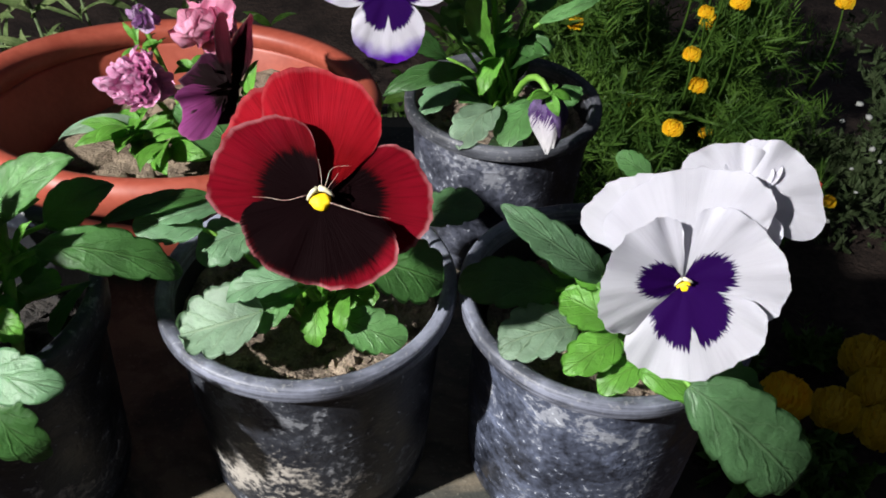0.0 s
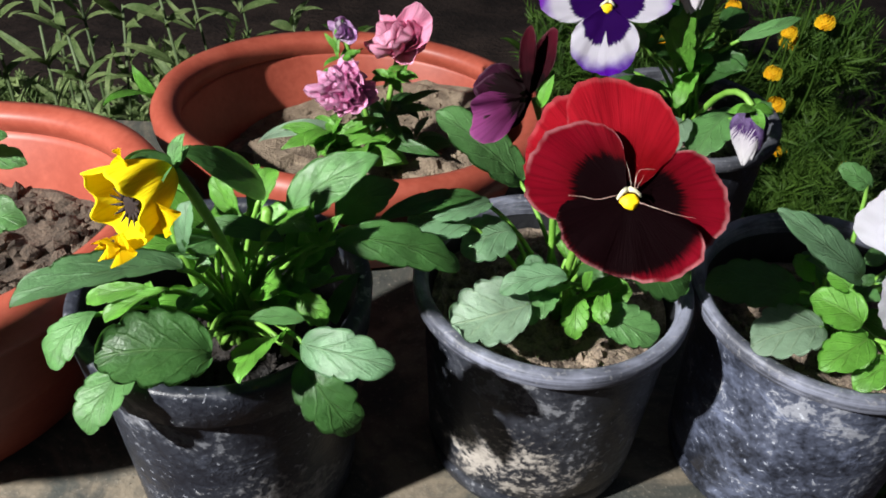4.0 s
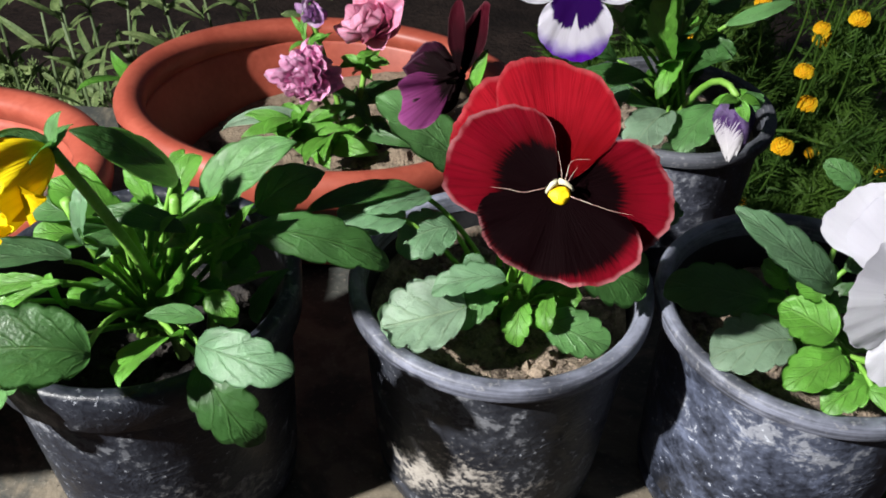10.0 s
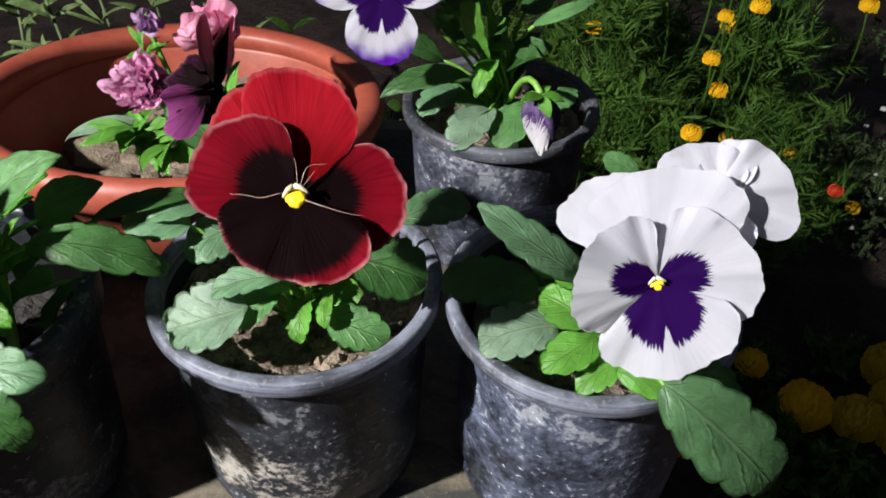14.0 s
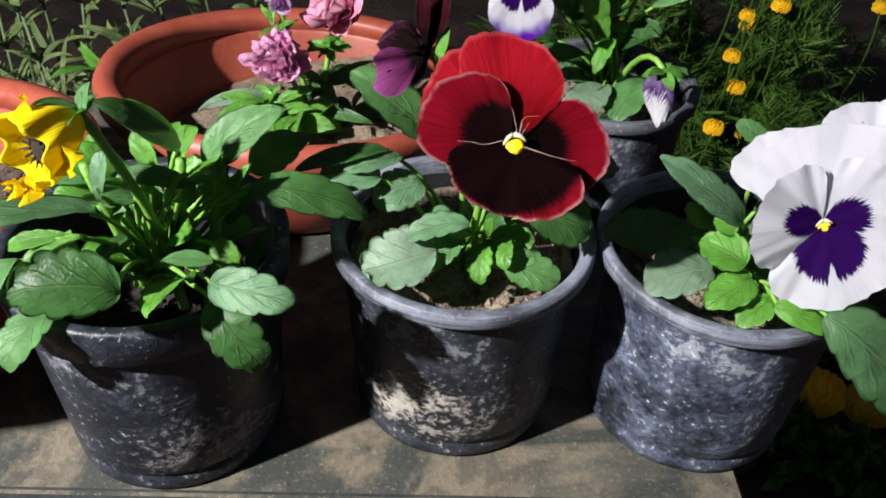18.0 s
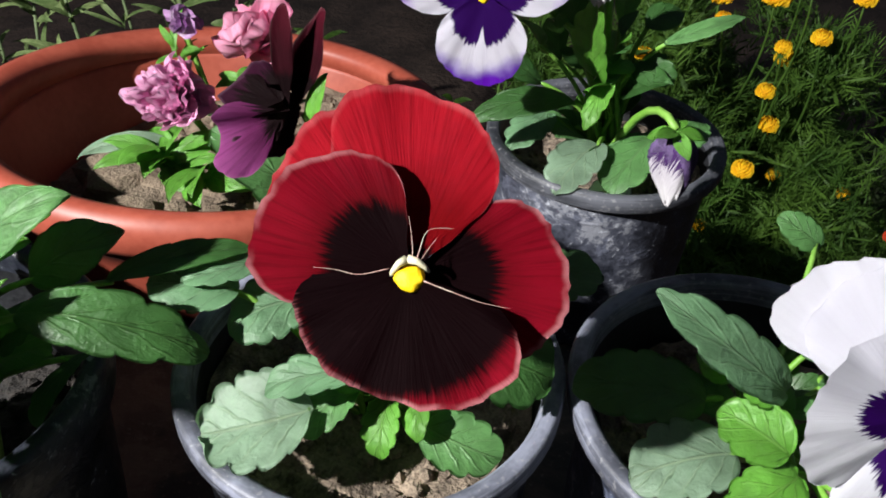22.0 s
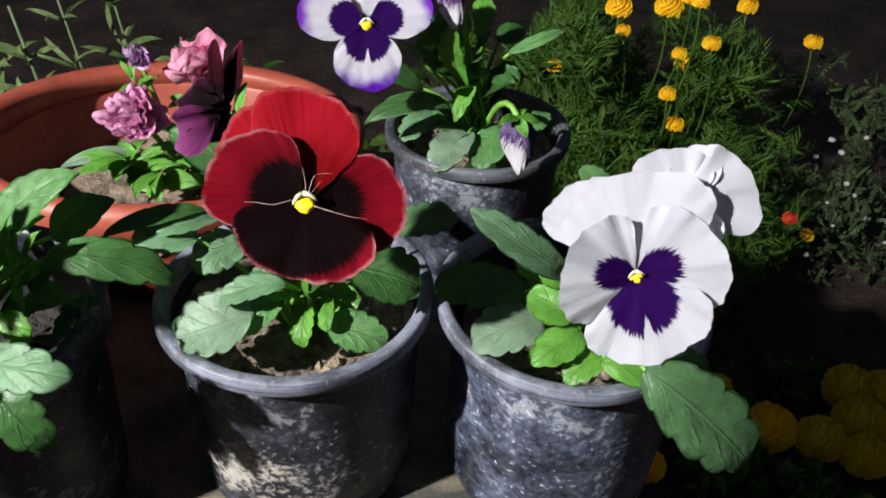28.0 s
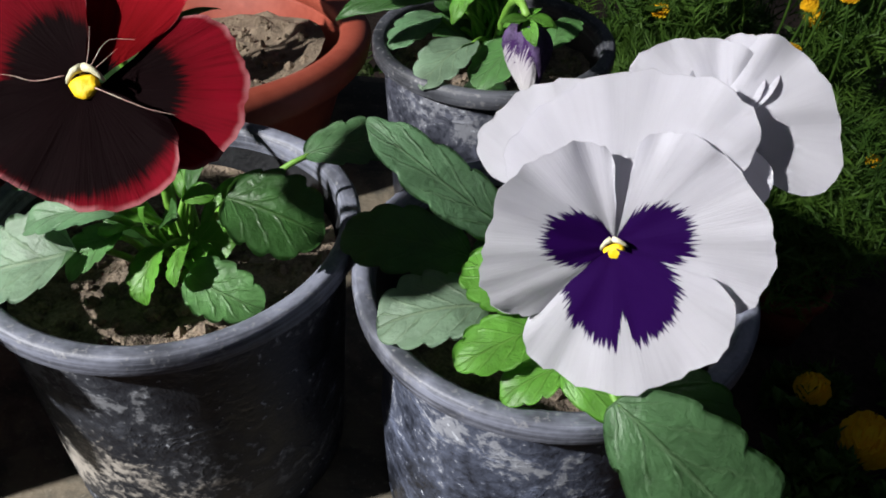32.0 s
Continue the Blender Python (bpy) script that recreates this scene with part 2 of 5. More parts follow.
def petal_material(name, base, edge, blotch, reach, ragged=0.12, rim=0.0, rough=0.7, thin=0.12, notch=0.0, veins=0.28, fan=0.0, edge_from=0.4, edge_to=1.0, spec=0.1, soft_edge=0.02, relief=0.4):
    """Base colour to edge colour with a ragged dark blotch of the given reach at the throat."""
    m = Nodes(name, rough)
    vec, u, v = m.uv()
    _, s, q = m.uv("Edge")
    rays = m.noise(m.scaled(vec, (70, 1.3, 1)), 1.0, 3, 0.55)
    fine = m.noise(m.scaled(vec, (190, 2.5, 1)), 1.0, 2, 0.5)
    soft = m.noise(m.scaled(vec, (9, 3, 1)), 1.0, 3)
    c = m.mix(m.ramp(m.math("ADD", v, m.math("MULTIPLY", m.math("SUBTRACT", soft, 0.5), 0.25)), edge_from, edge_to), base, edge)
    c = m.mix(m.math("MULTIPLY", m.ramp(rays, 0.45, 0.7), veins), c, tuple(x * 0.6 for x in base))
    if rim:
        lip = m.math("MAXIMUM", m.ramp(q, 0.945, 0.99), m.ramp(s, 0.945, 0.995))
        c = m.mix(m.math("MULTIPLY", m.math("MULTIPLY", lip, m.ramp(soft, 0.3, 0.6)), rim), c, tuple(min(1, x * 1.3 + 0.2) for x in edge))
    if reach > 0:
        f = m.math("ADD", v, m.math("MULTIPLY", m.math("SUBTRACT", m.math("MULTIPLY", m.math("ADD", rays, fine), 0.5), 0.5), ragged * 3.0))
        f = m.math("ADD", f, m.math("MULTIPLY", m.math("SUBTRACT", soft, 0.5), 0.10))
        off = m.math("ABSOLUTE", m.math("SUBTRACT", u, 0.5))
        if fan:
            f = m.math("ADD", f, m.math("MULTIPLY", m.math("POWER", off, 2.0), fan))
        if notch:
            f = m.math("ADD", f, m.math("MULTIPLY", m.math("SUBTRACT", 1.0, m.ramp(off, 0.0, 0.035)), notch))
        c = m.mix(m.math("SUBTRACT", 1.0, m.ramp(f, reach - soft_edge, reach + soft_edge)), c, blotch)
    m.bump(m.math("ADD", rays, m.math("MULTIPLY", fine, 0.4)), relief, 0.0012)
    m.done(c)
    m.b.inputs["Specular IOR Level"].default_value = spec
    m.thin(c, thin)
    return m.mat


RED, DARK = (0.095, 0.001, 0.0035), (0.0055, 0.0006, 0.0014)
red_top = petal_material("red_petal", (0.195, 0.002, 0.005), (0.38, 0.008, 0.019), DARK, 0.22, rim=0.35, spec=0.05, veins=0.35, relief=0.35)
red_side = petal_material("red_petal_blotched", RED, (0.225, 0.003, 0.014), DARK, 0.66, 0.14, rim=0.8, spec=0.05, veins=0.35, fan=2.6, soft_edge=0.06, relief=0.35)
red_lip = petal_material("red_petal_lip", RED, (0.26, 0.004, 0.017), DARK, 0.88, 0.12, rim=1.0, spec=0.05, edge_from=0.75, soft_edge=0.06, fan=0.25)
WHITE, VIOLET = (0.69, 0.685, 0.74), (0.030, 0.0018, 0.098)
white_top = petal_material("white_petal", WHITE, WHITE, VIOLET, 0.0, veins=0.06, relief=0.1, thin=0.24)
white_side = petal_material("white_petal_blotched", WHITE, WHITE, VIOLET, 0.55, 0.17, veins=0.1, fan=4.0, relief=0.2, thin=0.24)
white_lip = petal_material("white_petal_lip", WHITE, WHITE, VIOLET, 0.72, 0.15, notch=0.24, veins=0.1, relief=0.2, fan=2.5, thin=0.2)
vio_side = petal_material("violet_edged_petal", (0.7, 0.68, 0.76), (0.22, 0.025, 0.52), VIOLET, 0.52, 0.08, veins=0.04, fan=3.0, edge_from=0.70, edge_to=0.95, relief=0.15)
vio_top = petal_material("violet_tipped_petal", (0.7, 0.68, 0.76), (0.26, 0.05, 0.56), VIOLET, 0.1, 0.06, veins=0.05, edge_from=0.6, relief=0.15)
vio_lip = petal_material("violet_lip", (0.7, 0.68, 0.76), (0.115, 0.004, 0.40), VIOLET, 0.54, 0.08, notch=0.2, veins=0.04, fan=1.6, edge_from=0.66, edge_to=0.90, relief=0.15)
maroon = petal_material("maroon_petal", (0.030, 0.003, 0.016), (0.12, 0.014, 0.075), DARK, 0.5, 0.25, rim=0.2, edge_from=0.74, veins=0.6)
mauve = petal_material("mauve_petal", (0.10, 0.012, 0.065), (0.34, 0.075, 0.26), DARK, 0.28, 0.25, rim=0.1, edge_from=0.3, veins=0.5)
maroon_up = petal_material("maroon_red_petal", (0.03, 0.002, 0.006), (0.10, 0.004, 0.016), DARK, 0.3, 0.1, rim=0.25)
yellow_pet = petal_material("yellow_petal", (0.94, 0.72, 0.008), (0.96, 0.80, 0.012), (0.03, 0.006, 0.004), 0.0, thin=0.3)
pink_pet = petal_material("pink_petal", (0.80, 0.28, 0.54), (0.88, 0.50, 0.72), (0.3, 0.05, 0.15), 0.2, 0.1, rim=0.3)
rose_pet = petal_material("rose_petal", (0.84, 0.30, 0.48), (0.88, 0.46, 0.62), (0.5, 0.05, 0.1), 0.15, 0.1)
lilac_pet = petal_material("lilac_petal", (0.74, 0.62, 0.76), (0.5, 0.28, 0.54), (0.3, 0.1, 0.3), 0.1, 0.1)
withered = petal_material("withered_petal", (0.46, 0.43, 0.48), (0.66, 0.64, 0.66), (0.05, 0.02, 0.09), 0.40, 0.45, rim=0.5)
withered_dark = plain("withered_dark_petal", (0.02, 0.008, 0.04), (0.10, 0.06, 0.16), 180, 0.7)
yellow_dark = plain("throat_dark", (0.006, 0.0015, 0.001), (0.016, 0.004, 0.002), 200, 0.8)
inner_black = plain("inner_black_plastic", (0.005, 0.0055, 0.007), (0.016, 0.017, 0.020), 60, 0.5)
twig_mat = plain("dry_twig", (0.34, 0.26, 0.17), (0.5, 0.4, 0.28), 200, 0.8)
eye_yellow = plain("throat_yellow", (0.86, 0.53, 0.0), (0.84, 0.62, 0.01), 300, 0.5)
eye_white = plain("throat_cream", (0.55, 0.52, 0.34), (0.68, 0.66, 0.5), 300, 0.6)
fold_mat = plain("petal_fold_cream", (0.45, 0.22, 0.20), (0.66, 0.54, 0.44), 300, 0.6)
orange_pet = plain("marigold_petal", (0.97, 0.56, 0.006), (0.98, 0.68, 0.012), 60, 0.8, 0.1)
bush_green = plain("feathery_foliage", (0.046, 0.118, 0.016), (0.125, 0.250, 0.034), 14, 0.6, thin=0.2)
weed_green = plain("weed_foliage", (0.12, 0.20, 0.06), (0.30, 0.38, 0.16), 40, 0.6, thin=0.15)
grey_weed = plain("grey_foliage", (0.06, 0.10, 0.035), (0.14, 0.19, 0.085), 40, 0.6, thin=0.1)
small_white = plain("small_white_petal", (0.6, 0.62, 0.58), (0.75, 0.75, 0.72), 100, 0.6)
yellow_bloom = plain("yellow_marigold_petal", (0.7, 0.45, 0.01), (0.85, 0.6, 0.02), 100, 0.6)
red_small = plain("scarlet_petal", (0.55, 0.03, 0.01), (0.7, 0.08, 0.02), 100, 0.6)


# ---------------- builders ----------------
def thing(name, label, category, at=(0, 0, 0), group="", kind=""):
    return tagged(new(name), label, category, group, kind) if at == (0, 0, 0) else _at(tagged(new(name), label, category, group, kind), at)


def _at(ob, at):
    ob.location = at
    return ob


def mesh(name, bm, material, smooth=True):
    data = bpy.data.meshes.new(name)
    bm.to_mesh(data)
    bm.free()
    if smooth:
        for p in data.polygons:
            p.use_smooth = True
    data.materials.append(material)
    return data


def part(name, bm, material, parent=None, label="", smooth=True):
    root = parent if parent is None or parent.parent is None else parent.parent
    if root is not None:
        bmesh.ops.translate(bm, vec=-root.location, verts=bm.verts[:])
    ob = new(name, mesh(name, bm, material, smooth))
    if parent is not None:
        ob.parent = parent
    if label:
        ob["label"] = label
    return ob


def sheet(nu, nv, place):
    """A grid of (nu+1) x (nv+1) points with UVs; place(u, v) gives the point."""
    bm = bmesh.new()
    layer = bm.loops.layers.uv.new("UVMap")
    vs = [[bm.verts.new(place(i / nu, j / nv)) for i in range(nu + 1)] for j in range(nv + 1)]
    for j in range(nv):
        for i in range(nu):
            f = bm.faces.new((vs[j][i], vs[j][i + 1], vs[j + 1][i + 1], vs[j + 1][i]))
            for l, (a, b) in zip(f.loops, ((i, j), (i + 1, j), (i + 1, j + 1), (i, j + 1))):
                l[layer].uv = (a / nu, b / nv)
    return bm


def thicken(bm, t):
    bmesh.ops.solidify(bm, geom=bm.faces[:], thickness=t)
    return bm


def tube(points, r0, r1, seg=8):
    """A tapered tube along a bent line."""
    bm = bmesh.new()
    pts = [Vector(p) for p in points]
    rings = []
    for k, p in enumerate(pts):
        d = (pts[min(k + 1, len(pts) - 1)] - pts[max(k - 1, 0)]).normalized()
        a = d.orthogonal().normalized()
        b = d.cross(a)
        r = r0 + (r1 - r0) * k / (len(pts) - 1)
        rings.append([bm.verts.new(p + r * (math.cos(q) * a + math.sin(q) * b)) for q in (6.2832 * i / seg for i in range(seg))])
    for ra, rb in zip(rings, rings[1:]):
        s = min(range(seg), key=lambda o: sum((ra[i].co - rb[(i + o) % seg].co).length for i in range(seg)))
        for i in range(seg):
            bm.faces.new((ra[i], ra[(i + 1) % seg], rb[(i + 1 + s) % seg], rb[(i + s) % seg]))
    bm.faces.new(rings[0][::-1])
    bm.faces.new(rings[-1])
    return bm


def arc(a, b, lift=(0, 0, 0), n=7):
    a, b, lift = Vector(a), Vector(b), Vector(lift)
    return [a.lerp(b, i / n) + lift * (4 * (i / n) * (1 - i / n)) for i in range(n + 1)]


def leaf(plant, base, tip, width, material, twist=0, droop=0.1, form="spoon", teeth=4.4, bite=0.20, stalk=True, fold=None):
    """A blade with rounded scallops, a folded midrib, quilting between its side veins, and its stalk."""
    rnd = random.Random(hash((round(base[0] * 1000), round(tip[0] * 1000), round(tip[1] * 1000))))
    base, tip = Vector(base), Vector(tip)
    d = tip - base
    size = d.length
    d.normalize()
    up = Vector((-0.38, -0.48, 1.0))
    up = (up - d * up.dot(d)).normalized()
    side = d.cross(up)
    turn = Matrix.Rotation(radians(twist), 3, d)
    up, side = turn @ up, turn @ side
    ph, wave = rnd.uniform(0, 1), rnd.uniform(0.02, 0.05)
    ease = rnd.uniform(-0.05, 0.13) if fold is None else fold
    sway = rnd.uniform(-0.06, 0.06)
    small = size < 0.016
    a, b = {"broad": (0.50, 0.48), "spoon": (0.95, 0.48), "lance": (0.72, 0.85)}[form]
    peak = (a / (a + b)) ** a * (b / (a + b)) ** b
    bite = bite * (0.45 if form == "lance" else 1.0)

    def place(u, v):
        s = 2 * u - 1
        q = 0.006 + 0.988 * (0.45 * v + 0.55 * 0.5 * (1 - math.cos(math.pi * v)))
        w = 0.5 * width * q ** a * (1 - q) ** b / peak
        beat = teeth * q + ph + (0.3 if s > 0 else 0.0)
        cut = (1 - abs(math.sin(math.pi * beat)) ** 0.55) * min(1.0, 6 * q) * rnd_scale[int(beat) % 7]
        edge = 1 - bite * cut * abs(s) ** 5
        vein = math.cos(2 * math.pi * (teeth * (q - 0.22 * abs(s)) + ph))
        lift = width * (ease * abs(s) ** 1.5 + wave * math.sin(6 * ph + 6 * v + 2.0 * s) * abs(s) + 0.009 * vein * abs(s) * (1.15 - abs(s)) + 0.02 * math.exp(-(s / 0.1) ** 2) * (-1))
        bow = size * droop * (4 * v * (1 - v) - 1.4 * v * v + 0.4 * v)
        reach = size * (q - 0.05 * bite / 0.17 * cut * abs(s) ** 5)
        return base + d * reach + side * (s * w * edge + sway * size * 4 * v * (1 - v)) + up * (lift + bow)

    rnd_scale = [rnd.uniform(0.6, 1.25) for _ in range(7)]
    part("leaf", thicken(sheet(8 if small else 14, 20 if small else 52, place), 0.0004), material, plant)
    if stalk:
        crown = Vector((plant.location.x, plant.location.y, plant.location.z + 0.004)) + Vector((rnd.uniform(-0.008, 0.008), rnd.uniform(-0.008, 0.008), 0))
        if (crown - base).length > 0.012:
            part("leaf_stalk", tube(arc(crown, base + d * 0.002, (0, 0, 0.25 * (base - crown).length * 0.5)), 0.0013, 0.0009, 6), stem_green, plant)


def frame_of(normal, up):
    n = Vector(normal).normalized()
    y = Vector(up)
    y = (y - n * y.dot(n)).normalized()
    return Matrix((y.cross(n), y, n)).transposed()


def petal(flower, centre, rot, angle, length, width, material, height=0.0, tilt=0.0, cup=0.12, ruffle=0.03, waves=5, seed=0, name="petal", start=0.03, label="", crimp=1.0, early=1.3):
    """A broad round petal; angle runs anticlockwise from the flower's own right."""
    rnd = random.Random(seed * 37 + int(angle))
    p1, p2, p3 = (rnd.uniform(0, 6.28) for _ in range(3))
    ca, sa = math.cos(radians(angle)), math.sin(radians(angle))
    along, across = Vector((ca, sa, 0)), Vector((-sa, ca, 0))
    centre = Vector(centre)
    tt = math.tan(radians(tilt))

    def place(u, v):
        s = 2 * u - 1
        q = start + (1 - start) * (1 - (1 - v) ** 1.5)
        x = q ** early
        w = 0.5 * width * max(0.0, 1 - (2 * x - 1) ** 2) ** 0.40
        reach = length * q
        w *= 1 + 0.03 * math.sin(11 * q + p3) * abs(s) + 0.02 * math.sin(27 * q + p2) * abs(s)
        f = math.atan2(s * w, reach) / 0.95
        rag = 1 + (0.010 * math.sin(6 * f + p1) + 0.014 * math.sin(15 * f + p2) + 0.008 * math.sin(37 * f + p3)) * q
        z = height + tt * reach + length * (cup * (s * s * 0.5 + q * q * 0.35) + ruffle * q * q * (math.sin(waves * f * 1.6 + p1) + 0.5 * math.sin(2.3 * waves * f + p2 + 4 * q)) + 0.010 * crimp * q ** 3 * math.sin(21 * f + p3))
        loc = along * (reach * rag) + across * (s * w) + Vector((0, 0, z))
        return centre + rot @ loc

    bm = sheet(30, 22, place)
    edge, polar = bm.loops.layers.uv.new("Edge"), bm.loops.layers.uv["UVMap"]
    back = rot.transposed()
    for f in bm.faces:
        for l in f.loops:
            u, v = l[polar].uv
            p = back @ (l.vert.co - centre)
            a, b = p.dot(along), p.dot(across)
            l[edge].uv = (abs(2 * u - 1), v)
            l[polar].uv = (0.5 + math.atan2(b, max(a, 1e-5)) / math.pi, math.hypot(a, b) / length)
    return part(name, thicken(bm, 0.00035), material, flower, label)


def disc_petal(flower, centre, rot, c, axes, turn, material, height=0.0, tilt=0.0, cup=0.05, ruffle=0.02, waves=5, seed=0, length=0.030, span=None, crimp=1.0, notch=None, pleat=0.0, spread=(1.0, 1.0)):
    """A broad petal that widens from the throat to an oval: its middle and half-axes in millimetres, turned by some degrees."""
    rnd = random.Random(seed * 53)
    p1, p2, p3, p4 = (rnd.uniform(0, 6.28) for _ in range(4))
    cx, cy = c[0] / 1000, c[1] / 1000
    ea, eb = axes[0] / 1000, axes[1] / 1000
    ct, st = math.cos(radians(turn)), math.sin(radians(turn))
    ox, oy = (-cx * ct - cy * st) / ea, (cx * st - cy * ct) / eb
    mid = math.atan2(cy, cx)

    def far(ang):
        """How far the oval's outer side lies in a direction from the throat."""
        dx, dy = math.cos(ang), math.sin(ang)
        x, y = (dx * ct + dy * st) / ea, (-dx * st + dy * ct) / eb
        k, h, g = x * x + y * y, ox * x + oy * y, ox * ox + oy * oy - 1
        disc = h * h - k * g
        return (-h + math.sqrt(disc)) / k if disc > 0 else None

    if span:
        lo, hi = radians(span[0]), radians(span[1])
    else:
        ends = []
        for way in (-1, 1):
            g = 0.0
            while g < 3.0 and far(mid + way * g) is not None and far(mid + way * g) > 0:
                g += 0.004
            ends.append(mid + way * (g - 0.004))
        lo, hi = ends
    mid, half = (lo + hi) / 2, (hi - lo) / 2
    centre = Vector(centre)
    tt = math.tan(radians(tilt))

    def place(u, v):
        s = 2 * u - 1
        ang = mid + half * math.sin(math.pi / 2 * s) * 0.9995
        q = 0.03 + 0.97 * (1 - (1 - v) ** 1.4)
        reach = far(ang)
        ang = mid + (ang - mid) * spread[s > 0]
        f = (ang - mid) / 0.95
        if notch:
            reach *= 1 - notch[1] * math.exp(-((ang - radians(notch[0])) / radians(notch[2])) ** 2)
        reach *= 1 + (0.012 * math.sin(7 * f + p1) + 0.010 * math.sin(17 * f + p2) + 0.007 * crimp * math.sin(43 * f + p3) + 0.004 * crimp * math.sin(71 * f + p4)) * q ** 3
        ang += 0.05 * math.sin(3.1 * math.pi * q + p2) * abs(s) ** 6 * (1 - q)
        r = reach * q
        z = height + tt * r * math.cos(ang - mid) + length * (cup * (f * f * 0.6 + (r / length) ** 2 * 0.35) + ruffle * q * q * (math.sin(waves * f * 1.6 + p1) + 0.5 * math.sin(2.3 * waves * f + p2 + 4 * q)) + 0.011 * crimp * q ** 4 * math.sin(25 * f + p3) + pleat * q * math.sin(11 * f + p4 + 2 * q))
        return centre + rot @ Vector((r * math.cos(ang), r * math.sin(ang), z))

    bm = sheet(46, 24, place)
    edge, polar = bm.loops.layers.uv.new("Edge"), bm.loops.layers.uv["UVMap"]
    back = rot.transposed()
    ca, sa = math.cos(math.atan2(cy, cx)), math.sin(math.atan2(cy, cx))
    for f in bm.faces:
        for l in f.loops:
            u, v = l[polar].uv
            p = back @ (l.vert.co - centre)
            l[edge].uv = (abs(2 * u - 1), 0.03 + 0.97 * (1 - (1 - v) ** 1.4))
            l[polar].uv = (0.5 + math.atan2(p.y * ca - p.x * sa, p.x * ca + p.y * sa) / math.pi, math.hypot(p.x, p.y) / length)
    return part("petal", thicken(bm, 0.0003), material, flower)


def ball(at, r, squash=(1, 1, 1), rough=0.0, seed=0, sub=2, rot=None):
    bm = bmesh.new()
    bmesh.ops.create_icosphere(bm, subdivisions=sub, radius=1.0)
    off = Vector((seed * 3.1, seed * 1.7, seed))
    for v in bm.verts:
        k = 1 + rough * noise.noise(v.co * 1.6 + off) + rough * 0.5 * noise.noise(v.co * 4 + off)
        c = Vector((v.co.x * squash[0], v.co.y * squash[1], v.co.z * squash[2])) * (r * k)
        v.co = Vector(at) + ((rot @ c) if rot else c)
    return bm


def lathe(profile, centre, seg=64, warp=None):
    """A turned body from (radius, height) pairs."""
    bm = bmesh.new()
    rings = []
    for r, z in profile:
        ring = []
        for i in range(seg):
            a = 2 * math.pi * i / seg
            p = Vector((r * math.cos(a), r * math.sin(a), z))
            if warp:
                p = warp(p, a)
            ring.append(bm.verts.new(Vector(centre) + p))
        rings.append(ring)
    for ra, rb in zip(rings, rings[1:]):
        for i in range(seg):
            j = (i + 1) % seg
            bm.faces.new((ra[i], ra[j], rb[j], rb[i]))
    return bm, rings


# ---------------- setting ----------------
GROUND = -0.83


def ground_sheet():
    def place(u, v):
        x, y = -30 + 60 * u, -20 + 60 * v
        # dense rows near the bench
        x = 30 * (2 * u - 1) ** 3
        y = 1.2 + 30 * (2 * v - 1) ** 3
        z = GROUND + 0.03 * noise.noise(Vector((x * 3, y * 3, 0))) + 0.015 * noise.noise(Vector((x * 11, y * 11, 2)))
        return Vector((x, y, z))
    return sheet(120, 120, place)


tagged(part("ground", ground_sheet(), ground_mat), "dark damp garden soil under the plants", "ground", kind="structure")

SLAB_X0, SLAB_X1, SLAB_Y0, SLAB_Y1, SLAB_T = -0.95, 0.0985, 0.1805, 0.535, 0.042


def slab_block():
    bm = bmesh.new()
    bmesh.ops.create_cube(bm, size=1.0)
    for v in bm.verts:
        v.co = Vector((SLAB_X0 + (v.co.x + 0.5) * (SLAB_X1 - SLAB_X0), SLAB_Y0 + (v.co.y + 0.5) * (SLAB_Y1 - SLAB_Y0), (v.co.z - 0.5) * SLAB_T))
    bmesh.ops.bevel(bm, geom=bm.edges[:], offset=0.0022, segments=2, affect="EDGES")
    return bm


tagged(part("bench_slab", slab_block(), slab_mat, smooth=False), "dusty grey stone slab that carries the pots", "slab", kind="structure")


def bench_leg(x):
    bm = bmesh.new()
    bmesh.ops.create_cube(bm, size=1.0)
    for v in bm.verts:
        v.co = Vector((x + v.co.x * 0.1, 0.44 + v.co.y * 0.36, GROUND - 0.05 + (v.co.z + 0.5) * (-SLAB_T - GROUND + 0.05)))
    bmesh.ops.bevel(bm, geom=bm.edges[:], offset=0.004, segments=1, affect="EDGES")
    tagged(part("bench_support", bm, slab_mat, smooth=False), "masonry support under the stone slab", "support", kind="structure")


bench_leg(-0.80)
bench_leg(-0.02)


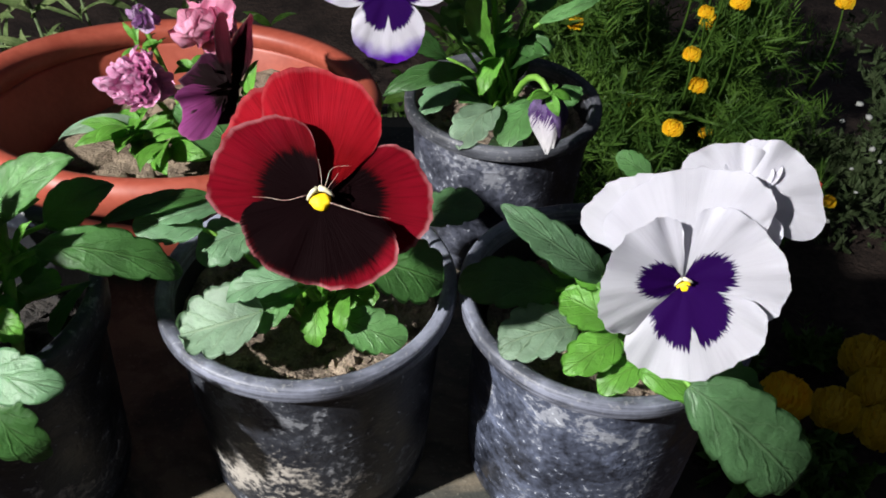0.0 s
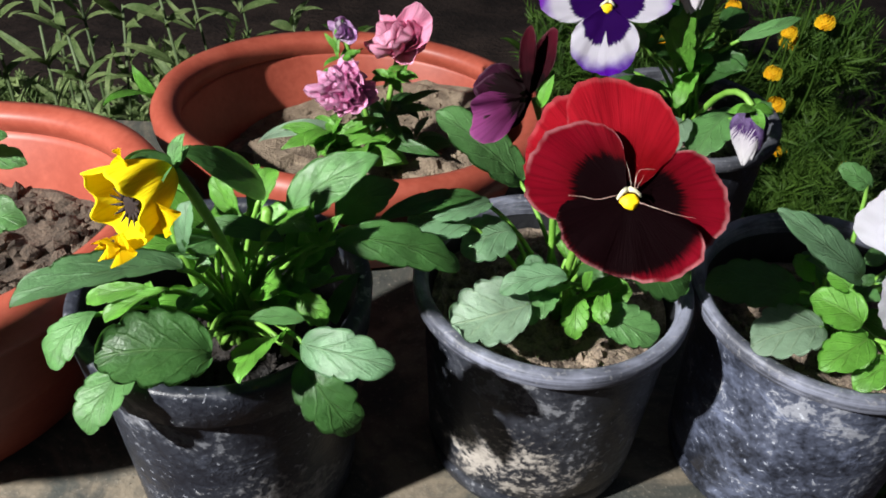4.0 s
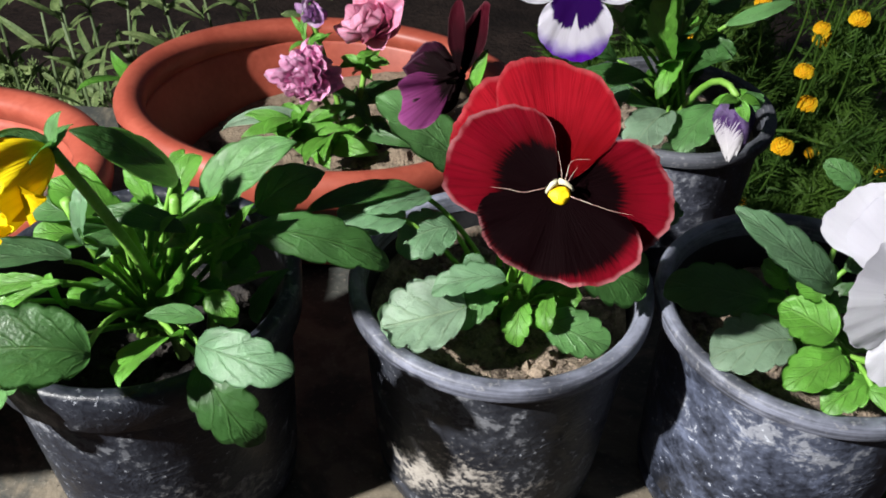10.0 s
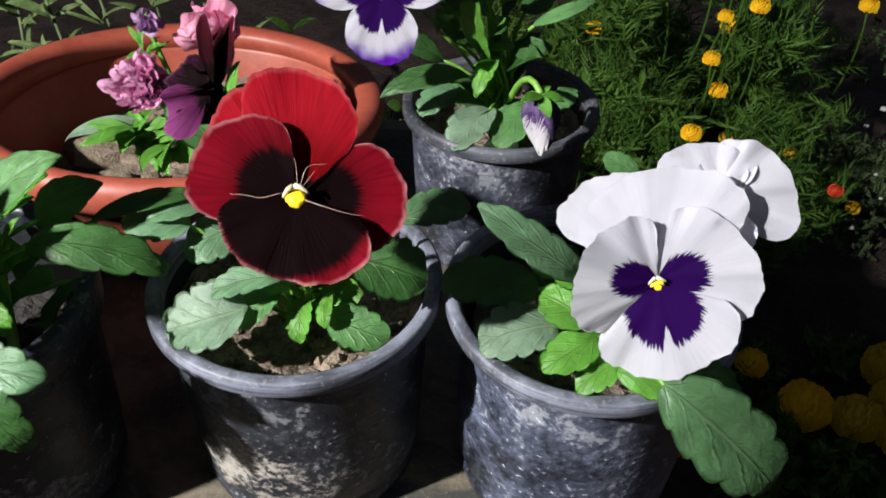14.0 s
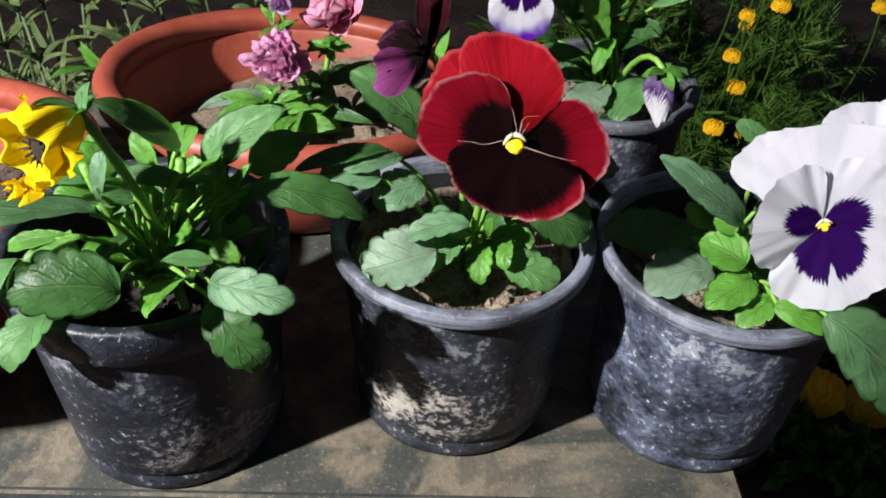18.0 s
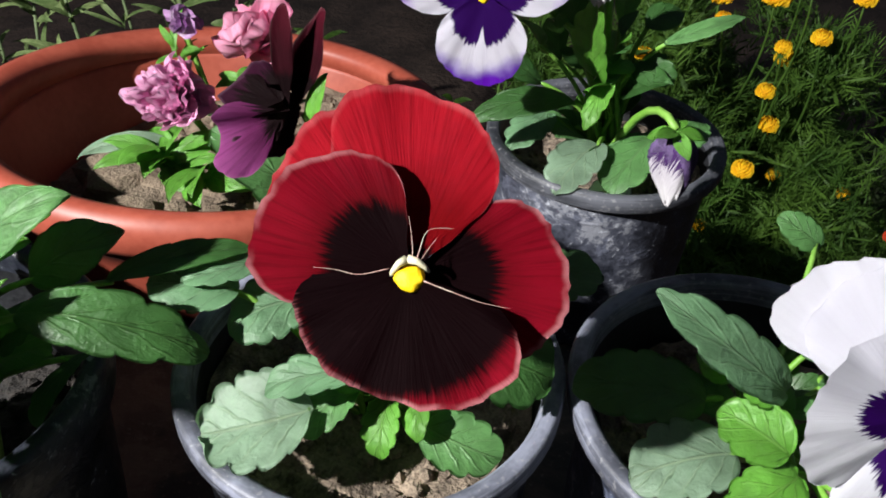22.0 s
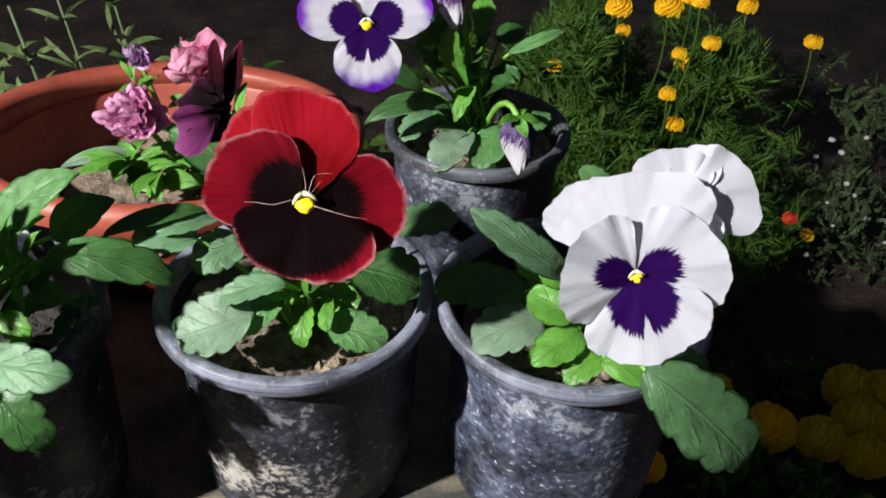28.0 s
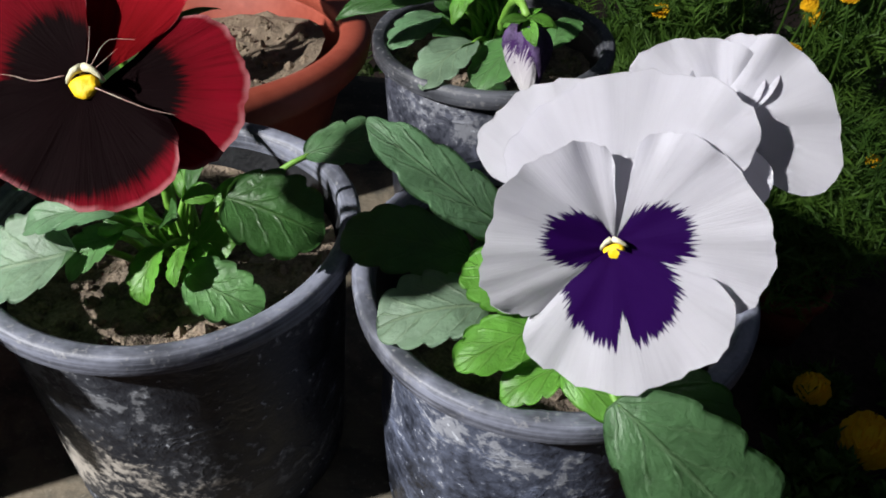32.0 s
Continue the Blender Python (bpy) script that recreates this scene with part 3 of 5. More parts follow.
# ---------------- pots ----------------
def nursery_pot(centre, label, material, R=0.0594, r=0.0495, h=0.104, lean=(0, 0), dent=0.0, dent_at=0.0, group="black plastic pots", rim=None, collar=0.0078):
    """Tapered black plastic pot with a rolled collar, a step below it and a foot ring."""
    pot = thing("plant_pot", label, "plant pot", (centre[0], centre[1], 0), group)

    def warp(p, a):
        k = p.z / h
        push = 1 - dent * math.exp(-((((a - dent_at + math.pi) % (2 * math.pi)) - math.pi) / 0.6) ** 2) * math.exp(-((k - 0.70) / 0.17) ** 2)
        w = 1 + 0.006 * math.sin(2 * a + dent_at) * k
        return Vector((p.x * push * w + lean[0] * k * h, p.y * push / w + lean[1] * k * h, p.z))

    def rad(z):
        return r + (R - 0.004 - r) * z / h

    c = (centre[0], centre[1], 0)
    out = [(r * 0.6, 0.001), (r - 0.003, 0.001), (r - 0.0005, 0.0025), (r, 0.006), (r - 0.0004, 0.010), (r - 0.0014, 0.0115)]
    out += [(rad(z) - 0.0003, z) for z in (0.014, 0.03, 0.045, 0.06, 0.072, 0.0795)]
    out += [(rad(0.086) - 0.0003, 0.086), (rad(h - collar) - 0.0003, h - collar + 0.0003)]
    inn = [(R - 0.0062, h - 0.008), (rad(0.08) - 0.0035, 0.08), (rad(0.05) - 0.0035, 0.05)]
    bm, _ = lathe(out, c, 72, warp)
    part("pot_wall", bm, material, pot)
    bm, _ = lathe(inn, c, 72, warp)
    part("inner_wall", bm, inner_black, pot, "bare black plastic inside")
    bm, rings = lathe([(R - 0.0066, h - 0.0078), (R - 0.0052, h - collar), (R - 0.0012 - 0.1 * (collar - 0.0078), h - collar), (R - 0.1 * (collar - 0.0078), h - collar + 0.0012), (R, h - 0.0018), (R - 0.0006, h - 0.0005), (R - 0.0016, h), (R - 0.0046, h - 0.0003), (R - 0.0060, h - 0.0012), (R - 0.0066, h - 0.0032), (R - 0.0066, h - 0.0078)], c, 72, warp)
    part("rim", bm, rim or rim_mat, pot, "scuffed rolled rim")
    return pot, rad


def potting_soil(centre, z, R, label, crumbs=160, seed=1, size=(0.0008, 0.0028), mat=None, slope=(0, 0)):
    """Uneven soil surface with loose crumbs."""
    rnd = random.Random(seed)

    def top(x, y):
        return z - slope[0] * (x - centre[0]) - slope[1] * (y - centre[1]) + 0.004 * noise.noise(Vector((x * 55, y * 55, seed))) + 0.002 * noise.noise(Vector((x * 190, y * 190, seed)))

    bm = bmesh.new()
    rings = [[bm.verts.new((centre[0], centre[1], top(*centre)))]]
    for k in range(1, 25):
        q = R * k / 24
        ring = []
        for i in range(56):
            a = 2 * math.pi * i / 56
            x, y = centre[0] + q * math.cos(a), centre[1] + q * math.sin(a)
            ring.append(bm.verts.new((x, y, top(x, y) + (0.003 if k > 21 else 0))))
        rings.append(ring)
    for i in range(56):
        bm.faces.new((rings[0][0], rings[1][i], rings[1][(i + 1) % 56]))
    for ra, rb in zip(rings[1:], rings[2:]):
        for i in range(56):
            j = (i + 1) % 56
            bm.faces.new((ra[i], ra[j], rb[j], rb[i]))
    for _ in range(crumbs):
        a, q = rnd.uniform(0, 6.283), R * 0.95 * math.sqrt(rnd.random())
        x, y = centre[0] + q * math.cos(a), centre[1] + q * math.sin(a)
        s = rnd.uniform(*size)
        ret = bmesh.ops.create_icosphere(bm, subdivisions=1, radius=s)
        off = Vector((x, y, top(x, y) + s * 0.3))
        for v in ret["verts"]:
            v.co = off + v.co * rnd.uniform(0.65, 1.25)
    return tagged(part("potting_soil", bm, mat or soil_mat, smooth=False), label, "soil", kind="stuff")


P1, P2, P3, P4 = (-0.1725, 0.2303), (-0.0383, 0.2521), (0.0805, 0.2456), (0.0531, 0.412)
nursery_pot(P1, "scuffed black plastic pot of the yellow pansy on the slab", pot_plain, rim=pot_plain, h=0.111, collar=0.019)
nursery_pot(P2, "black plastic pot crusted with dry mud, holding a red pansy", pot_muddy)
nursery_pot(P3, "dented black plastic pot with a whitish film, holding a white pansy", pot_filmy, dent=0.085, dent_at=3.5)
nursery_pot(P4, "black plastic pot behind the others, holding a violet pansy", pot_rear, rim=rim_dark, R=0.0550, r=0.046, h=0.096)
potting_soil(P1, 0.070, 0.0505, "dark soil in the yellow pansy's pot, leaf shade in its colour", seed=1, mat=shaded_soil)
potting_soil(P2, 0.085, 0.0510, "dry crumbly brown soil in the red pansy's pot", 300, seed=2)
potting_soil(P3, 0.080, 0.0465, "dry crumbly brown soil in the white pansy's pot", seed=3)
potting_soil(P4, 0.076, 0.0465, "dry soil with pale chips in the violet pansy's pot", seed=4)
tagged(part("white_chip", ball((0.052, 0.376, 0.088), 0.008, (1.2, 0.8, 0.5), 0.2, 3), white_chip), "small white stone chip lying on the soil", "stone")


def planter(centre, R, h, normal, label, foot=0.80):
    """Round shallow terracotta-coloured bowl with a broad rolled rim; it leans a little."""
    tilt = Vector((0, 0, 1)).rotation_difference(Vector(normal).normalized()).to_matrix()
    base = Vector((centre[0], centre[1], 0))
    pot = thing("planter", label, "planter", tuple(base), "terracotta planters")

    def warp(p, a):
        k = max(0.0, p.z / h)
        up = Vector((0, 0, h))
        return p.lerp(up + tilt @ (p - up), k)

    out = [(R * 0.45, 0.001), (R * (foot - 0.03), 0.001), (R * foot, 0.004), (R * (0.45 * foot + 0.503), h * 0.45), (R * (0.14 * foot + 0.787), h * 0.78), (R * 0.918, h - 0.018)]
    inn = [(R * (foot + (0.892 - foot) * (0.25 + 0.75 * k / 12) - 0.03 * (1 - k / 12)), 0.004 + (h - 0.02) * k / 12) for k in range(12, -1, -1)]
    bm, _ = lathe(out + inn, base, 96, warp)
    part("bowl", bm, terracotta, pot)
    ring = [(R * 0.92, h - 0.019), (R - 0.004, h - 0.017), (R - 0.001, h - 0.013), (R, h - 0.005), (R - 0.003, h), (R * 0.93, h + 0.001), (R * 0.875, h - 0.002), (R * 0.862, h - 0.006), (R * 0.866, h - 0.012), (R * 0.896, h - 0.019)]
    bm, _ = lathe(ring, base, 96, warp)
    part("rim", bm, terracotta, pot, "broad rolled rim")
    return pot


PA, PB = (-0.1433, 0.4679), (-0.3540, 0.2880)
planter(PA, 0.1276, 0.066, (0.04, 0.109, 1), "wide terracotta-coloured plastic bowl with pink flowers")
planter(PB, 0.1370, 0.098, (-0.034, 0.152, 1), "wide terracotta-coloured plastic bowl with bare soil", 0.68)
potting_soil(PA, 0.026, 0.101, "dry cracked soil in the terracotta bowl", 260, 5, (0.001, 0.004), clod_mat, (-0.22, 0.109))
potting_soil(PB, 0.050, 0.112, "dark loose soil in the terracotta bowl", 320, 6, (0.0015, 0.006), dark_soil, (-0.034, 0.152))
for k, (x, y, r) in enumerate(((-0.186, 0.452, 0.034), (-0.165, 0.40, 0.022), (-0.125, 0.378, 0.02), (-0.095, 0.40, 0.014), (-0.078, 0.397, 0.010), (-0.060, 0.40, 0.011), (-0.13, 0.385, 0.009), (-0.195, 0.44, 0.013), (-0.15, 0.47, 0.012), (-0.11, 0.415, 0.008))):
    tagged(part("soil_clod", ball((x, y, 0.031 + 0.22 * (x - PA[0]) - 0.109 * (y - PA[1]) - 0.25 * max(0.0, r - 0.014)), r, (1.2, 1, 0.75 if r < 0.018 else 0.5), 0.5, k + 1, 3), clod_mat, smooth=False), "dry pale clod of earth on the bowl's soil", "soil clod", "clods in the bowl")


tagged(part("twig", tube(arc((-0.107, 0.424, 0.055), (-0.096, 0.409, 0.048), (0.003, 0.004, 0.004)), 0.0007, 0.0004, 6), twig_mat), "thin pale dry twig lying on the clods", "twig")


# ---------------- plants ----------------
def stem(plant, a, b, r=0.0012, lift=(0, 0, 0.004), name="stem", mat=None):
    return part(name, tube(arc(a, b, lift), r * 1.15, r), mat or stem_green, plant)


p1_plant = thing("pansy_plant", "leafy pansy with one drooping yellow flower in a black pot", "pansy", (*P1, 0.08))
p2_plant = thing("pansy_plant", "pansy with a red flower and a maroon one in black pot", "pansy", (*P2, 0.08))
p3_plant = thing("pansy_plant", "pansy with two white violet-blotched flowers in a black pot", "pansy", (*P3, 0.08))
p4_plant = thing("pansy_plant", "pansy with a white and violet flower and a withered bud", "pansy", (*P4, 0.08))

leaf(p1_plant, (-0.158, 0.165, 0.139), (-0.191, 0.156, 0.146), 0.026, leaf_dark, -8, 0.12, "broad")
leaf(p1_plant, (-0.193, 0.183, 0.112), (-0.207, 0.162, 0.104), 0.021, leaf_mid, 0, 0.15, "broad")
leaf(p1_plant, (-0.209, 0.200, 0.122), (-0.225, 0.183, 0.112), 0.017, leaf_mid, 0, 0.15)
leaf(p1_plant, (-0.172, 0.193, 0.150), (-0.220, 0.170, 0.156), 0.024, leaf_deep, 25, 0.08, "broad")
leaf(p1_plant, (-0.189, 0.204, 0.130), (-0.213, 0.200, 0.128), 0.009, leaf_bright, 0, 0.1)
leaf(p1_plant, (-0.183, 0.204, 0.130), (-0.205, 0.193, 0.126), 0.010, leaf_bright, 10, 0.1)
leaf(p1_plant, (-0.153, 0.237, 0.150), (-0.173, 0.219, 0.182), 0.016, leaf_dark, -12, 0.1, "lance")
leaf(p1_plant, (-0.144, 0.232, 0.145), (-0.112, 0.234, 0.172), 0.021, leaf_mid, 10, 0.1, "lance")
leaf(p1_plant, (-0.127, 0.236, 0.140), (-0.104, 0.245, 0.153), 0.018, leaf_dark, 15, 0.1, "lance")
leaf(p1_plant, (-0.111, 0.244, 0.134), (-0.071, 0.256, 0.142), 0.010, leaf_dark, 0, 0.1, "lance")
leaf(p1_plant, (-0.126, 0.224, 0.140), (-0.078, 0.224, 0.131), 0.018, leaf_dark, 0, 0.1, "broad")
leaf(p1_plant, (-0.133, 0.189, 0.132), (-0.151, 0.186, 0.135), 0.007, leaf_mid, 0, 0.05, "lance")
leaf(p1_plant, (-0.140, 0.186, 0.126), (-0.150, 0.160, 0.136), 0.016, leaf_bright, 15, 0.12, "broad")
leaf(p1_plant, (-0.133, 0.179, 0.131), (-0.102, 0.166, 0.136), 0.017, leaf_grey, 5, 0.12, "broad")
leaf(p1_plant, (-0.133, 0.181, 0.122), (-0.114, 0.164, 0.102), 0.020, leaf_dark, 0, 0.2, "broad")
leaf(p1_plant, (-0.177, 0.210, 0.142), (-0.175, 0.214, 0.162), 0.010, leaf_grey, 0, 0.1)
leaf(p1_plant, (-0.142, 0.210, 0.150), (-0.172, 0.210, 0.156), 0.009, leaf_dark, 0, 0.1, "lance")
leaf(p1_plant, (-0.166, 0.243, 0.135), (-0.176, 0.251, 0.150), 0.011, leaf_bright, -20, 0.05, "lance")
leaf(p1_plant, (-0.131, 0.220, 0.140), (-0.133, 0.219, 0.160), 0.007, leaf_bright, 0, 0.1, "lance")
leaf(p1_plant, (-0.131, 0.220, 0.140), (-0.123, 0.219, 0.156), 0.006, leaf_bright, 0, 0.1, "lance")
leaf(p1_plant, (-0.137, 0.206, 0.128), (-0.127, 0.198, 0.122), 0.011, leaf_bright, 0, 0.12, "broad")
leaf(p1_plant, (-0.174, 0.208, 0.138), (-0.168, 0.207, 0.140), 0.007, leaf_mid, 0, 0.02, "broad")
leaf(p1_plant, (-0.128, 0.242, 0.128), (-0.137, 0.227, 0.122), 0.013, leaf_dark, 0, 0.1, "broad")
leaf(p1_plant, (-0.132, 0.233, 0.125), (-0.143, 0.225, 0.140), 0.009, leaf_bright, 0, 0.1)
leaf(p1_plant, (-0.190, 0.211, 0.112), (-0.193, 0.209, 0.128), 0.008, leaf_bright, 0, 0.1)
leaf(p1_plant, (-0.154, 0.210, 0.140), (-0.144, 0.206, 0.160), 0.006, leaf_bright, 0, 0.1, "lance")
leaf(p1_plant, (-0.118, 0.241, 0.110), (-0.128, 0.218, 0.105), 0.009, leaf_dark, 0, 0.1)
leaf(p1_plant, (-0.174, 0.224, 0.115), (-0.179, 0.206, 0.120), 0.010, leaf_dark, 0, 0.1)
leaf(p2_plant, (-0.051, 0.222, 0.114), (-0.082, 0.217, 0.107), 0.029, leaf_pale, 0, 0.06, "broad")
leaf(p2_plant, (-0.038, 0.224, 0.126), (-0.064, 0.220, 0.122), 0.012, leaf_grey, 0, 0.1, "broad")
leaf(p2_plant, (-0.040, 0.229, 0.116), (-0.054, 0.217, 0.108), 0.014, leaf_mid, 0, 0.12, "broad")
leaf(p2_plant, (-0.031, 0.231, 0.110), (-0.033, 0.216, 0.102), 0.012, leaf_bright, 0, 0.15, "broad")
leaf(p2_plant, (-0.020, 0.232, 0.114), (-0.024, 0.217, 0.110), 0.009, leaf_bright, 25, 0.15)
leaf(p2_plant, (-0.022, 0.226, 0.106), (0.001, 0.218, 0.103), 0.018, leaf_mid, 0, 0.1, "broad")
leaf(p2_plant, (-0.075, 0.247, 0.132), (-0.100, 0.245, 0.136), 0.018, leaf_grey, 0, 0.1, "broad")
leaf(p2_plant, (-0.057, 0.249, 0.128), (-0.078, 0.240, 0.124), 0.022, leaf_grey, 0, 0.1, "broad")
leaf(p2_plant, (-0.067, 0.257, 0.136), (-0.090, 0.244, 0.138), 0.011, leaf_grey, 0, 0.08, "broad")
leaf(p2_plant, (-0.014, 0.241, 0.122), (0.015, 0.236, 0.116), 0.027, leaf_dark, 0, 0.1, "broad")
leaf(p2_plant, (0.002, 0.268, 0.120), (0.032, 0.278, 0.124), 0.019, leaf_deep, 0, 0.1, "broad")
leaf(p2_plant, (-0.052, 0.287, 0.126), (-0.089, 0.287, 0.160), 0.021, leaf_mid, 0, 0.08, "broad")
leaf(p2_plant, (-0.029, 0.226, 0.118), (-0.030, 0.223, 0.130), 0.005, leaf_bright, 0, 0.1)
leaf(p2_plant, (-0.017, 0.232, 0.108), (-0.012, 0.224, 0.104), 0.009, leaf_bright, 0, 0.1, "broad")
leaf(p2_plant, (-0.047, 0.236, 0.118), (-0.052, 0.238, 0.124), 0.009, leaf_grey, 0, 0.1, "broad")
leaf(p3_plant, (0.068, 0.216, 0.138), (0.033, 0.219, 0.166), 0.015, leaf_grey, 5, 0.1, "broad")
leaf(p3_plant, (0.057, 0.232, 0.116), (0.020, 0.234, 0.119), 0.022, leaf_dark, 0, 0.1, "broad")
leaf(p3_plant, (0.063, 0.217, 0.112), (0.034, 0.210, 0.108), 0.023, leaf_pale, 0, 0.08, "broad")
leaf(p3_plant, (0.073, 0.211, 0.120), (0.056, 0.222, 0.124), 0.018, leaf_bright, 0, 0.1, "broad")
leaf(p3_plant, (0.077, 0.210, 0.114), (0.056, 0.198, 0.110), 0.017, leaf_bright, 0, 0.1, "broad")
leaf(p3_plant, (0.069, 0.221, 0.128), (0.061, 0.226, 0.132), 0.010, leaf_bright, 0, 0.1, "broad")
leaf(p3_plant, (0.085, 0.201, 0.110), (0.068, 0.192, 0.106), 0.013, leaf_bright, 0, 0.12, "broad")
leaf(p3_plant, (0.082, 0.196, 0.112), (0.109, 0.190, 0.108), 0.013, leaf_bright, 0, 0.12, "broad")
leaf(p3_plant, (0.092, 0.178, 0.125), (0.133, 0.159, 0.094), 0.030, leaf_deep, 6, 0.1, "broad")
leaf(p3_plant, (0.097, 0.197, 0.112), (0.124, 0.186, 0.110), 0.016, leaf_dark, 0, 0.1, "broad")
leaf(p3_plant, (0.102, 0.288, 0.130), (0.088, 0.293, 0.138), 0.012, leaf_mid, 0, 0.1, "broad")
leaf(p3_plant, (0.067, 0.235, 0.110), (0.056, 0.238, 0.112), 0.011, leaf_dark, 0, 0.1, "broad")
leaf(p4_plant, (0.034, 0.393, 0.120), (-0.013, 0.381, 0.116), 0.016, leaf_dark, 0, 0.1, "lance")
leaf(p4_plant, (0.026, 0.417, 0.102), (0.008, 0.394, 0.096), 0.020, leaf_grey, 0, 0.08, "broad")
leaf(p4_plant, (0.046, 0.387, 0.104), (0.026, 0.362, 0.095), 0.023, leaf_pale, 0, 0.08, "broad")
leaf(p4_plant, (0.070, 0.392, 0.106), (0.048, 0.365, 0.096), 0.025, leaf_mid, 0, 0.08, "broad")
leaf(p4_plant, (0.077, 0.373, 0.110), (0.088, 0.388, 0.118), 0.014, leaf_mid, 0, 0.08, "broad")
leaf(p4_plant, (0.044, 0.398, 0.128), (0.033, 0.381, 0.168), 0.020, leaf_bright, 15, 0.08, "broad")
leaf(p4_plant, (0.064, 0.390, 0.150), (0.094, 0.392, 0.164), 0.009, leaf_mid, 0, 0.05, "lance")
leaf(p4_plant, (0.048, 0.401, 0.132), (0.036, 0.377, 0.118), 0.011, leaf_bright, 0, 0.1, "broad")
leaf(p4_plant, (0.040, 0.393, 0.134), (0.056, 0.395, 0.138), 0.009, leaf_bright, 0, 0.1)
leaf(p4_plant, (0.017, 0.401, 0.140), (0.004, 0.384, 0.160), 0.012, leaf_dark, 0, 0.1, "lance")
leaf(p4_plant, (0.027, 0.408, 0.130), (0.016, 0.379, 0.165), 0.012, leaf_dark, 0, 0.1, "lance")
leaf(p4_plant, (0.033, 0.409, 0.140), (0.021, 0.371, 0.180), 0.013, leaf_dark, 0, 0.1, "lance")
leaf(p4_plant, (0.059, 0.405, 0.118), (0.068, 0.402, 0.140), 0.013, leaf_dark, 0, 0.1)
leaf(p4_plant, (0.021, 0.417, 0.115), (0.001, 0.415, 0.130), 0.015, leaf_dark, 0, 0.1)
leaf(p4_plant, (0.057, 0.409, 0.105), (0.063, 0.415, 0.120), 0.013, leaf_dark, 0, 0.1)
p5_plant = thing("seedling", "small broad-leaved seedling in the second terracotta bowl", "seedling", (-0.40, 0.255, 0.055))
leaf(p5_plant, (-0.303, 0.299, 0.118), (-0.273, 0.294, 0.122), 0.013, leaf_mid, 0, .1)
leaf(p5_plant, (-0.292, 0.253, 0.115), (-0.258, 0.254, 0.120), 0.019, leaf_mid, 0, .1)
leaf(p5_plant, (-0.300, 0.291, 0.130), (-0.278, 0.295, 0.135), 0.010, leaf_mid, 0, .1)


def heart(plant, centre, count, z0, z1, spread, mats, seed, size=(0.012, 0.026)):
    """The crowded young leaves at a plant's crown."""
    r = random.Random(seed)
    for k in range(count):
        a = k * 2.4 + r.uniform(-0.3, 0.3)
        q = spread * math.sqrt((k + 0.5) / count)
        b = Vector((centre[0] + q * math.cos(a) * 0.5, centre[1] + q * math.sin(a) * 0.5, r.uniform(z0, z1)))
        L = r.uniform(*size)
        t = b + Vector((math.cos(a) * L * 0.75, math.sin(a) * L * 0.75, L * r.uniform(0.2, 0.8)))
        leaf(plant, b, t, L * r.uniform(0.42, 0.62), r.choice(mats), r.uniform(-25, 25), 0.1, "lance" if r.random() < 0.3 else "spoon", 4, 0.15)


heart(p1_plant, (-0.163, 0.236), 34, 0.092, 0.142, 0.042, (leaf_bright, leaf_bright, leaf_mid, leaf_bright), 1, (0.016, 0.032))
heart(p2_plant, (-0.032, 0.246), 12, 0.090, 0.116, 0.022, (leaf_dark, leaf_bright, leaf_bright), 2)
heart(p3_plant, (0.078, 0.244), 14, 0.090, 0.120, 0.026, (leaf_dark, leaf_bright, leaf_mid), 3)
heart(p4_plant, (0.050, 0.408), 26, 0.084, 0.150, 0.026, (leaf_dark, leaf_dark, leaf_mid, leaf_bright), 4, (0.014, 0.030))


def throat(flower, c, rot, r):
    """The yellow tongue with a cream brow of two swept lobes over it."""
    part("throat", ball(Vector(c) + rot @ Vector((0, -r * 0.45, r * 0.75)), r * 1.0, (0.95, 0.85, 0.4), 0.25, 2, 3, rot), eye_yellow, flower, "bright yellow throat")
    for s in (-1, 1):
        pts = [(s * r * 0.05, r * 0.75, r * 1.0), (s * r * 0.6, r * 0.5, r * 1.1), (s * r * 1.05, r * 0.1, r * 0.9), (s * r * 1.25, -r * 0.2, r * 0.6)]
        part("throat_lobe", tube([Vector(c) + rot @ Vector(p) for p in pts], r * 0.30, r * 0.10, 10), eye_white, flower, "cream throat lobe")


def whisker(flower, c, rot, pts, r=0.00009):
    """A pale folded edge, drawn as a smooth thin line through a few points."""
    pts = [Vector(p) for p in pts]
    ext = [pts[0] * 2 - pts[1]] + pts + [pts[-1] * 2 - pts[-2]]
    line = []
    for a, b, e, f in zip(ext, ext[1:], ext[2:], ext[3:]):
        for k in range(5):
            t = k / 5
            line.append(0.5 * (2 * b + (e - a) * t + (2 * a - 5 * b + 4 * e - f) * t * t + (3 * b - a - 3 * e + f) * t ** 3))
    part("petal_fold", tube([Vector(c) + rot @ p for p in line + [pts[-1]]], r * 1.5, r * 0.4, 6), fold_mat, flower, "pale line along a petal's edge")


def flower_of(plant, label):
    ob = new("flower")
    ob["label"] = label
    ob.parent = plant
    return ob


